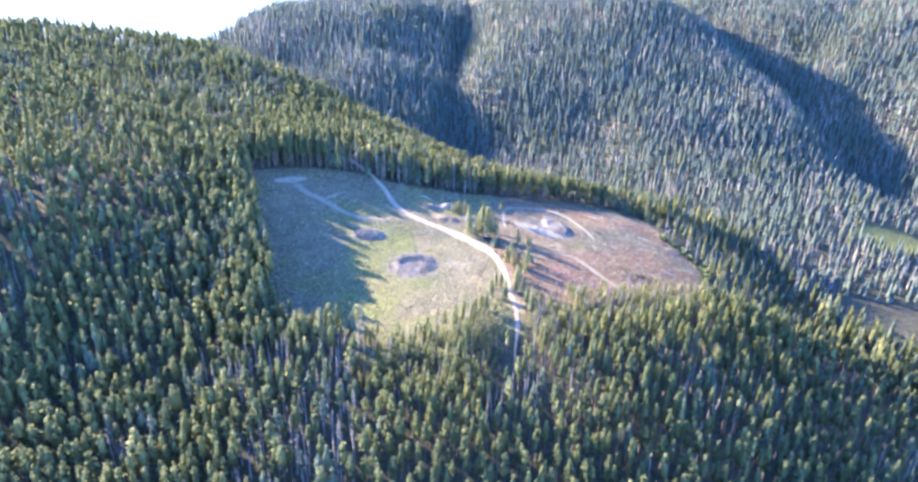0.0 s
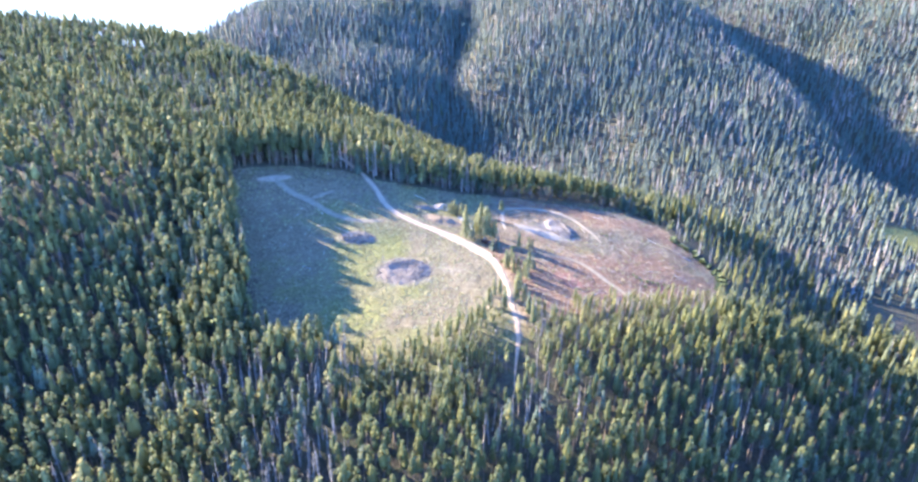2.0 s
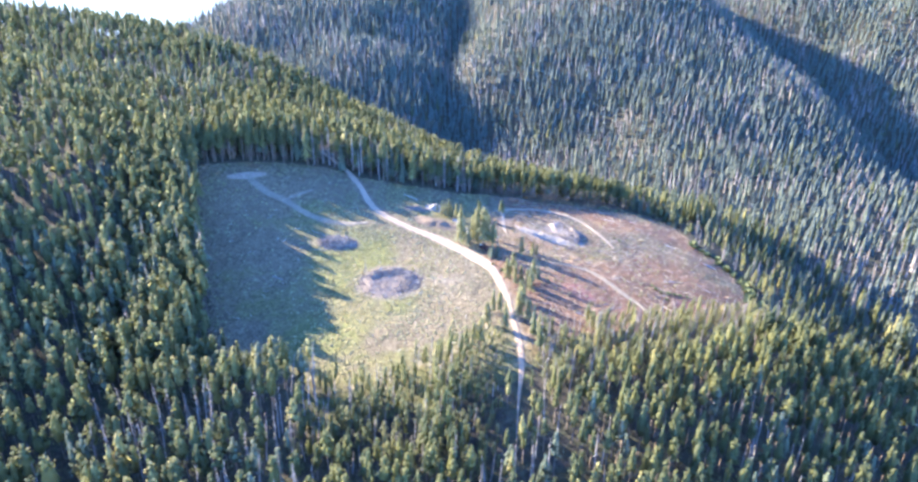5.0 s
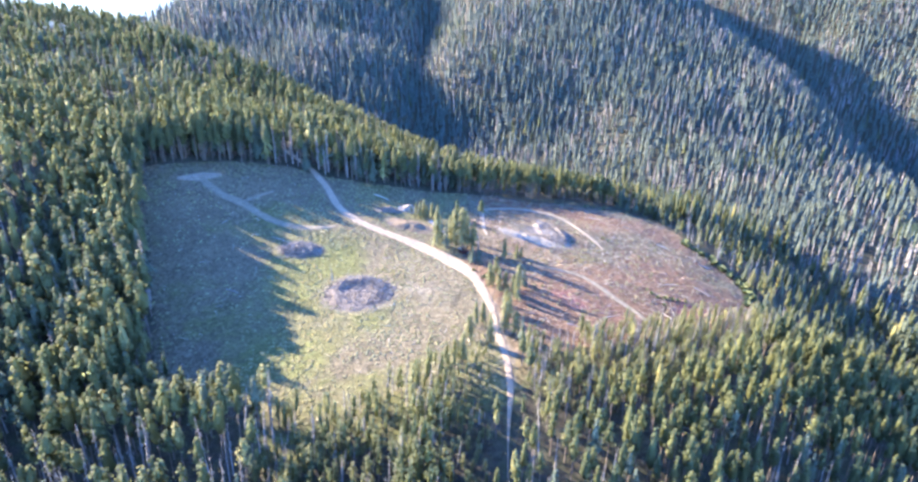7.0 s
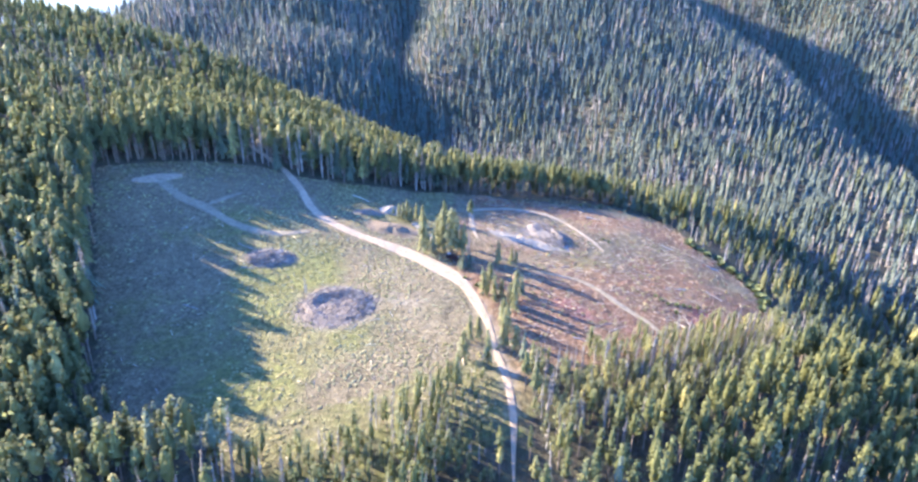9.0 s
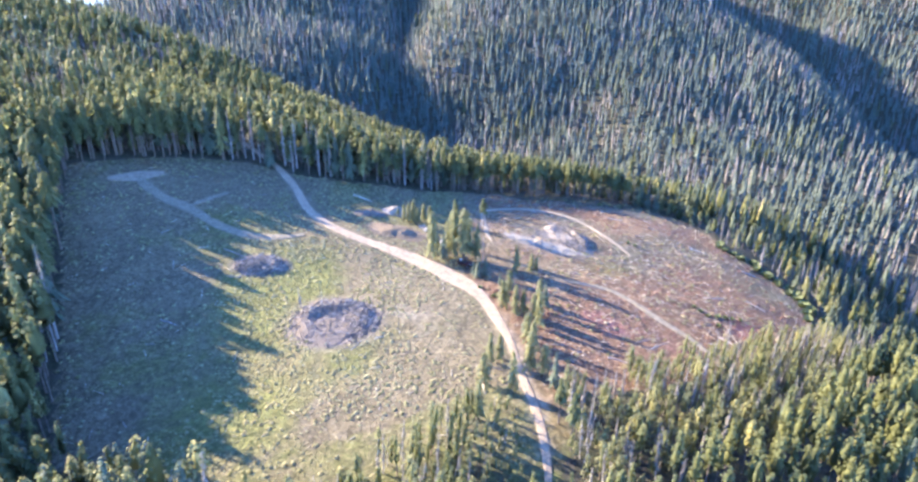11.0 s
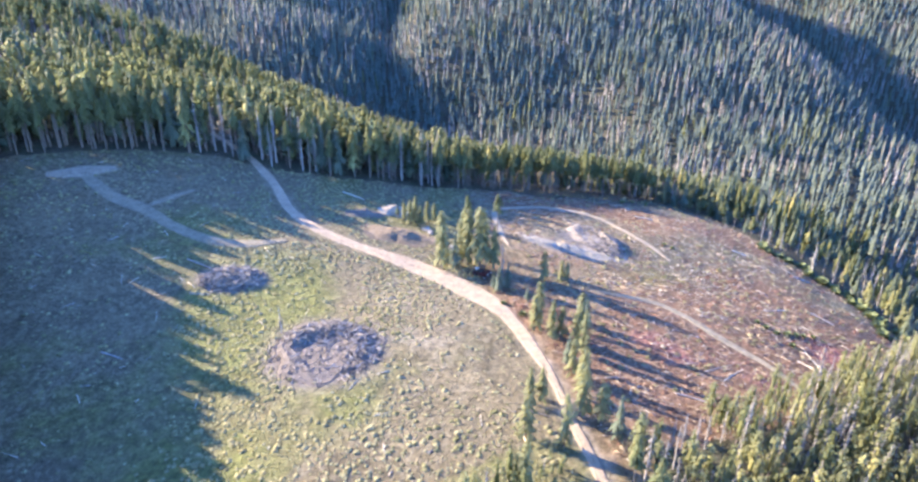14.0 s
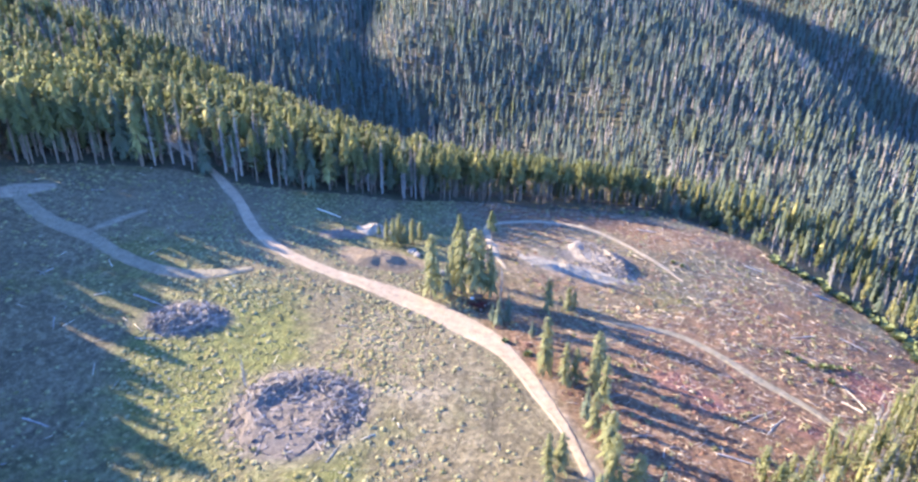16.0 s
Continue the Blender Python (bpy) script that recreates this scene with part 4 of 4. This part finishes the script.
def log_mesh(name, length, thick, mat, bend=0.0):
    """A round log, eight-sided, tapered, with sawn ends and a slight bend."""
    verts, faces = [], []
    for n in range(5):
        s = n / 4
        r = thick * (1 - 0.35 * s)
        for a in range(8):
            w = r * (1 + 0.1 * math.sin(2.3 * a + 1.7 * n))
            verts.append(((s - 0.5) * length, w * math.cos(a * math.pi / 4) + bend * math.sin(s * math.pi), w * math.sin(a * math.pi / 4)))
    for n in range(4):
        faces += [(n * 8 + a, n * 8 + (a + 1) % 8, n * 8 + 8 + (a + 1) % 8, n * 8 + 8 + a) for a in range(8)]
    faces += [tuple(range(7, -1, -1)), tuple(range(32, 40))]
    me = bpy.data.meshes.new(name)
    me.from_pydata(verts, [], faces)
    me.materials.append(mat)
    return me


OLD_LOG = bark("old_grey_log", (0.13, 0.110, 0.098), (0.33, 0.285, 0.258))
LOGS = [log_mesh("log", ln, th, mat, bd) for ln, th, mat, bd in (
    (1.4, 0.08, OLD_LOG, 0.1), (1.1, 0.10, CHAR, 0.0), (2.0, 0.07, OLD_LOG, 0.18), (0.7, 0.13, CHAR, 0.05), (1.3, 0.05, LOG, -0.12), (0.8, 0.09, OLD_LOG, 0.0), (0.5, 0.16, CHAR, 0.0))]


STONY = soil("grey_sandy_soil", (0.15, 0.125, 0.105), (0.31, 0.268, 0.23))


def heap(cx, cy, rx, ry, count, high, bed_mat, label, ring=True, bed_label="charred soil", turn=0.0, stout=1.0):
    """A burnt slash pile: a low bed of dark soil with logs lying crosswise, thickest round the rim."""
    z0 = float(land(cx, cy))
    root = tagged(new("slash_pile", None), label, "slash pile")
    root.location = (cx, cy, z0)
    c, s = math.cos(turn), math.sin(turn)

    def place(u, v):
        return cx + c * u * rx - s * v * ry, cy + s * u * rx + c * v * ry

    def top(u, v):
        r = math.hypot(u, v)
        rim_h = math.exp(-((r - 0.74) / 0.2) ** 2) * (0.55 + 0.45 * math.sin(math.atan2(v, u) - 0.3)) if ring else max(0.0, 1 - r * r)
        px, py = place(u, v)
        return float(land(px, py)) - z0 + high * (0.15 * max(0, 1 - r * r) + 0.8 * rim_h * max(0.0, 1 - r ** 6)) + (0.2 * (float(value_noise(px, py, 1.1, 61)) - 0.5) + 0.2 * (float(value_noise(px, py, 0.45, 62)) - 0.5)) * max(0.0, 1 - r ** 4)
    verts, faces = [], []
    rings, arc = 26, 84
    for n in range(rings + 1):
        for a in range(arc):
            r = n / rings * (1.0 + 0.13 * math.sin(3 * a * 6.283 / arc + 1) + 0.08 * math.sin(7 * a * 6.283 / arc))
            u, v = r * math.cos(a * 6.283 / arc), r * math.sin(a * 6.283 / arc)
            px, py = place(u, v)
            verts.append((px - cx, py - cy, top(u, v) + (0.06 if n < rings else -0.2)))
    for n in range(rings):
        faces += [(n * arc + a, (n + 1) * arc + a, (n + 1) * arc + (a + 1) % arc, n * arc + (a + 1) % arc) for a in range(arc)]
    me = bpy.data.meshes.new("soil_bed")
    me.from_pydata(verts, [], faces)
    me.materials.append(bed_mat)
    me.polygons.foreach_set("use_smooth", [True] * len(faces))
    part("soil_bed", me, root, bed_label)
    n = count * 4
    ang, rad = rng.random(n) * 6.283, np.sqrt(rng.random(n)) * 1.06
    us, vs = rad * np.cos(ang), rad * np.sin(ang)
    verts, faces, index = [], [], []
    for u, v in zip(us, vs):
        if ring and v < 0.2 and u < 0.35 and rng.random() < 0.82:
            continue
        px, py = place(u, v)
        o = Vector((px - cx, py - cy, top(u, v) + 0.06 + 0.12 * rng.random()))
        d = Vector((rng.normal(), rng.normal(), 0.35 * rng.normal())).normalized() * (0.12 + 0.5 * rng.random() ** 2)
        w = d.cross(Vector((0, 0, 1))).normalized() * (0.03 + 0.05 * rng.random())
        h = Vector((0, 0, 0.04 + 0.06 * rng.random()))
        k = len(verts)
        verts += [o - d - w, o - d + w, o - d + h, o + d - w * 0.6, o + d + w * 0.6, o + d + h * 0.6]
        faces += [(k, k + 3, k + 5, k + 2), (k + 2, k + 5, k + 4, k + 1), (k + 1, k + 4, k + 3, k)]
        index += [int(rng.random() * 3)] * 3
    me = mesh_of("debris", np.array([tuple(v) for v in verts]), np.array(faces), [OLD_LOG, CHAR, LOG], np.array(index))
    tagged(part("debris", me, root), kind="stuff")
    for _ in range(count):
        a = rng.random() * 6.283
        r = min(1.02, abs(rng.normal(0.72, 0.22))) if ring else rng.random() ** 0.6
        u, v = r * math.cos(a), r * math.sin(a)
        if ring and v < 0.15 and u < 0.3 and rng.random() < 0.75:
            continue
        px, py = place(u, v)
        log = part("log", LOGS[int(rng.random() * len(LOGS)) if bed_mat is ASH else (1, 3, 6, 0)[int(rng.random() * 4)]], root)
        log.matrix_basis = Matrix.Translation((px - cx, py - cy, top(u, v) + 0.05 + 0.35 * rng.random() ** 2)) @ pose(0, 0, 0, 0, rng.normal(0, 13 * stout), rng.random() * 360) @ Matrix.Diagonal((stout, stout, stout, 1))
    return root


heap(*BURN, 340, 1.0, ASH, "grey burnt slash pile of logs and ash in the grass", turn=0.1)
heap(*SMALL_BURN, 130, 0.6, ASH, "small grey slash pile of logs at the shadow's edge", ring=False, turn=0.25, stout=1.35)
heap(*RUBBLE, 240, 1.35, STONY, "heap of dark logs and grey soil beside the loop track", ring=True, bed_label="grey sandy soil", turn=-1.15)


def mound(name, cx, cy, rx, ry, high, mat, label, category, turn=0.0):
    c, s = math.cos(turn), math.sin(turn)
    verts, faces = [], []
    rings, arc = 18, 60
    z0 = float(land(cx, cy))
    for n in range(rings + 1):
        r = n / rings
        for a in range(arc):
            t = a * 6.283 / arc
            k = r * (1 + 0.12 * math.sin(2 * t + 1) + 0.08 * math.sin(5 * t))
            px, py = cx + c * k * rx * math.cos(t) - s * k * ry * math.sin(t), cy + s * k * rx * math.cos(t) + c * k * ry * math.sin(t)
            h = high * (0.5 + 0.5 * math.cos(math.pi * r)) + (0.5 * (float(value_noise(px, py, 1.3, 71)) - 0.5) + 0.3 * (float(value_noise(px, py, 0.6, 72)) - 0.5)) * (1 - r) + (-0.15 if n == rings else 0.04)
            verts.append((px - cx, py - cy, float(land(px, py)) - z0 + h))
    for n in range(rings):
        faces += [(n * arc + a, (n + 1) * arc + a, (n + 1) * arc + (a + 1) % arc, n * arc + (a + 1) % arc) for a in range(arc)]
    me = bpy.data.meshes.new(name)
    me.from_pydata(verts, [], faces)
    me.materials.append(mat)
    me.polygons.foreach_set("use_smooth", [True] * len(faces))
    ob = tagged(new(name, me), label, category)
    ob.location = (cx, cy, z0)
    return ob


GREY_SAND = soil("pale_grey_gravel", (0.15, 0.132, 0.112), (0.29, 0.258, 0.222))
DIRT = soil("brown_stony_soil", (0.095, 0.070, 0.049), (0.235, 0.180, 0.130), 0.9, 0.4)
mound("gravel_bank", 12.4, -6.8, 9.0, 2.5, 0.7, GREY_SAND, "pale grey bank of bare gravel below the log heap", "mound", -0.38)
mound("sand_mound", -20.7, 1.2, 3.2, 2.6, 1.5, SAND, "pale heap of sandy soil in the clearing", "mound")
mound("earth_mound", -19.0, -9.5, 7.0, 4.2, 1.0, DIRT, "brown stony earth bank beside the road", "mound", -0.25)
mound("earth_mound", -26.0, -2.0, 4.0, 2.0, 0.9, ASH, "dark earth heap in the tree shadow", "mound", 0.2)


def boulder(x, y, size, squash=0.7):
    bm = bmesh.new()
    bmesh.ops.create_icosphere(bm, subdivisions=2, radius=size)
    for v in bm.verts:
        k = 0.75 + 0.5 * noise.noise(v.co * (1.3 / size) + Vector((x, y, 0)))
        v.co = Vector((v.co.x * k, v.co.y * k, v.co.z * k * squash))
    me = bpy.data.meshes.new("boulder")
    bm.to_mesh(me)
    bm.free()
    me.materials.append(ROCK)
    ob = tagged(new("boulder", me), "pale grey boulder among the young pines", "boulder", "boulders among the pines")
    ob.location = (x, y, float(land(x, y)) + size * squash * 0.3)
    return ob


for bx, by, bs in ((-14.4, -5.6, 1.0), (-13.6, -6.6, 0.8), (-10.6, -11.6, 1.0), (-9.6, -12.6, 0.9), (-8.6, -13.0, 0.7), (-11.8, -9.4, 0.6)):
    boulder(bx, by, bs)


def shrub_model():
    n = 90
    root = tagged(new("shrub", None), "low dark green shrub at the clearing's edge", "shrub", "shrubs at the clearing's edge")
    ang, lift = rng.random(n) * 6.283, rng.random(n)
    out = np.stack([np.cos(ang) * (1.1 - 0.6 * lift), np.sin(ang) * (1.1 - 0.6 * lift), 0.15 + 0.95 * lift], -1) * (0.6 + 0.5 * rng.random((n, 1)))
    side = np.stack([-np.sin(ang), np.cos(ang), rng.random(n) - 0.5], -1) * 0.24
    v = np.stack([out * 0.35, out * 0.75 - side, out, out * 0.75 + side], 1).reshape(-1, 3)
    part("leaves", mesh_of("leaves", v, np.arange(n * 4).reshape(-1, 4), [SHRUB]), root)
    v, f = stems(np.zeros((5, 3)) + np.column_stack([rng.normal(0, 0.15, 5), rng.normal(0, 0.15, 5), np.zeros(5)]), np.full(5, 0.7), np.full(5, 0.03))
    part("stems", mesh_of("stems", v, f, [BARK]), root)
    return root


SHRUB_MODEL = shrub_model()
placed = 0
for t in np.linspace(0, 1, 52):
    px = np.interp(t, [0, 0.35, 0.7, 1.0], [60, 68, 73, 69]) + rng.normal(0, 1.3)
    py = np.interp(t, [0, 0.35, 0.7, 1.0], [15, 4, -8, -25]) + rng.normal(0, 1.3)
    s = 0.6 + 0.8 * rng.random()
    m = Matrix.Translation((px, py, float(land(px, py)) - 0.05)) @ pose(0, 0, 0, 0, 0, rng.random() * 360) @ Matrix.Diagonal((s * 1.2, s * 1.2, s, 1))
    if placed:
        copy_thing(SHRUB_MODEL, m @ Matrix.Diagonal([1 / v for v in (*SHRUB_MODEL.scale, 1)]))
    else:
        SHRUB_MODEL.matrix_basis = m
    placed += 1
for px, py in ((39.6, -27.7), (41.4, -30.7), (45.1, -29.9), (48.6, -29.0), (42, -34.5), (40.4, -29.2), (46.6, -29.6), (43.4, -30.4), (34, 2), (35.4, 0.8), (2, -36), (0.4, -34.4), (-2.2, -31.6), (33, 30), (36, 31), (39, 30)):
    s = 0.45 + 0.4 * rng.random()
    copy_thing(SHRUB_MODEL, Matrix.Translation((px, py, float(land(px, py)) - 0.05)) @ pose(0, 0, 0, 0, 0, rng.random() * 360) @ Matrix.Diagonal((s / SHRUB_MODEL.scale[0], s / SHRUB_MODEL.scale[1], s / SHRUB_MODEL.scale[2], 1)))


def fallen_log(x0, y0, x1, y1, thick, mat, label):
    ln = math.hypot(x1 - x0, y1 - y0)
    ob = tagged(new("fallen_log", log_mesh("fallen_log", ln, thick, mat, 0.012 * ln)), label, "log", "fallen logs")
    a, b = Vector((x0, y0, float(land(x0, y0)) + thick * 0.8)), Vector((x1, y1, float(land(x1, y1)) + thick * 0.8))
    ob.matrix_basis = Matrix.Translation((a + b) / 2) @ (b - a).to_track_quat("X", "Z").to_matrix().to_4x4()
    return ob


for ends, thick, mat, label in (
        ((-52.1, -22.8, -46.6, -25.6), 0.10, LOG, "long pale fallen log beside a slash pile"),
        ((-48.8, -31.6, -45.8, -31.5), 0.08, LOG, "thin pale fallen pole in the shaded grass"),
        ((42.3, 14.1, 44.3, 12.2), 0.28, CHAR, "short dark charred log on the slash"),
        ((-22.8, -52.2, -21.6, -50.0), 0.05, LOG, "grey fallen pole at the slash pile's edge"),
        ((40.2, -39.2, 42.0, -41.0), 0.13, PALE_LOG, "pale fallen pole on red slash"),
        ((23.1, -46.5, 28.3, -43.5), 0.07, LOG, "long grey fallen pole on the slash"),
        ((-31.7, 8.1, -27.0, 5.0), 0.15, PALE_LOG, "pale fallen log in the treeline's shadow"),
        ((-2.8, -56.1, 0.6, -57.6), 0.12, CHAR, "dark fallen pole on the bare ground"),
        ((41.3, -27.9, 44.5, -31.8), 0.14, CHAR, "dark fallen log on the slash"),
        ((25.0, -48.3, 29.4, -44.4), 0.06, PALE_LOG, "thin pale fallen pole on red slash"),
        ((61.0, -0.2, 64.4, -1.2), 0.16, LOG, "grey fallen log near the clearing's edge"),
        ((43.9, -21.5, 49.8, -19.2), 0.09, PALE_LOG, "long pale fallen pole on the slash"),
        ((43.3, -39.9, 43.7, -34.6), 0.06, PALE_LOG, "thin pale fallen pole on crimson weeds"),
        ((50.4, 6.2, 54.0, 4.6), 0.13, PALE_LOG, "pale fallen pole on the slash"),
        ((32.6, 18.2, 36.4, 17.0), 0.12, PALE_LOG, "pale fallen pole below the treeline"),
        ((54.2, -18.4, 57.4, -21.2), 0.13, LOG, "grey fallen pole on red slash"),
        ((-56.0, -44.0, -52.8, -45.2), 0.11, LOG, "grey fallen pole in the shaded grass"),
        ((17.4, -52.0, 20.8, -53.4), 0.12, LOG, "grey fallen pole among dead trees")):
    fallen_log(*ends, thick, mat, label)


# ---- the vehicle under the pines ----
def plain(name, col, rough, metal=0.0):
    m, t, b = material(name, rough)
    n = noise_at(t, 14.0, 3.0)
    t.links.new(ramp(t, n, [(0.3, tuple(c * 0.8 for c in col)), (0.7, col)]), b.inputs["Base Color"])
    b.inputs["Metallic"].default_value = metal
    return m


PAINT, BLACK, RIM, PANEL = plain("dark_red_paint", (0.045, 0.012, 0.014), 0.4), plain("black_plastic", (0.03, 0.03, 0.03), 0.6), plain("grey_rim", (0.4, 0.4, 0.4), 0.4, 0.8), plain("white_panel", (0.75, 0.74, 0.72), 0.5)


def block(name, sx, sy, sz, at, mat, parent, bevel=0.06, taper=1.0, label=""):
    bm = bmesh.new()
    bmesh.ops.create_cube(bm, size=1.0)
    for v in bm.verts:
        k = taper if v.co.z > 0 else 1.0
        v.co = Vector((v.co.x * sx * k, v.co.y * sy * (0.5 + 0.5 * k), v.co.z * sz))
    bmesh.ops.bevel(bm, geom=bm.edges[:], offset=bevel, segments=2, affect="EDGES")
    me = bpy.data.meshes.new(name)
    bm.to_mesh(me)
    bm.free()
    me.materials.append(mat)
    ob = part(name, me, parent, label)
    ob.location = at
    return ob


def ring_mesh(name, radius, width, mat, hole):
    verts, faces, n = [], [], 20
    prof = [(hole, -0.5), (radius * 0.92, -0.5), (radius, -0.3), (radius, 0.3), (radius * 0.92, 0.5), (hole, 0.5)]
    for a in range(n):
        for r, w in prof:
            verts.append((r * math.cos(a * 6.2832 / n), w * width, r * math.sin(a * 6.2832 / n)))
    k = len(prof)
    for a in range(n):
        b = (a + 1) % n
        faces += [(a * k + c, b * k + c, b * k + (c + 1) % k, a * k + (c + 1) % k) for c in range(k)]
    me = bpy.data.meshes.new(name)
    me.from_pydata(verts, [], faces)
    me.materials.append(mat)
    return me


def buggy(x, y, turn):
    root = tagged(new("utility_vehicle", None), "small dark red off-road vehicle parked under the pines", "vehicle")
    root.matrix_basis = Matrix.Translation((x, y, float(land(x, y)) + 0.05)) @ pose(0, 0, 0, 0, 0, turn)
    block("body", 2.7, 1.35, 0.5, (0, 0, 0.72), PAINT, root, 0.1, 0.94)
    block("bonnet", 0.85, 1.2, 0.3, (1.0, 0, 1.05), PAINT, root, 0.1, 0.85)
    block("cargo_bed", 0.95, 1.3, 0.34, (-0.9, 0, 1.1), BLACK, root, 0.05, 1.05)
    block("cargo_box", 0.5, 0.6, 0.25, (-0.9, 0, 1.33), PANEL, root, 0.05, 0.95, "white box")
    block("seat", 0.5, 1.2, 0.5, (-0.15, 0, 1.1), BLACK, root, 0.08, 0.8)
    block("roof", 1.25, 1.3, 0.07, (0.0, 0, 1.92), BLACK, root, 0.03)
    for sx in (-0.55, 0.55):
        for sy in (-0.58, 0.58):
            block("roof_post", 0.06, 0.06, 0.95, (sx, sy, 1.45), BLACK, root, 0.015)
    block("bumper", 0.12, 1.2, 0.16, (1.4, 0, 0.7), BLACK, root, 0.04)
    for sy in (-0.42, 0.42):
        block("headlight", 0.08, 0.22, 0.12, (1.42, sy, 1.0), PANEL, root, 0.03)
    tyre, rim = ring_mesh("tyre", 0.34, 0.26, BLACK, 0.19), ring_mesh("rim", 0.195, 0.2, RIM, 0.02)
    for sx in (-0.9, 0.95):
        for sy in (-0.66, 0.66):
            w = part("wheel", tyre, root, "black tyre on a grey rim")
            w.location = (sx, sy, 0.34)
            part("rim", rim, w)
    return root


buggy(-4.9, -22.6, -35)
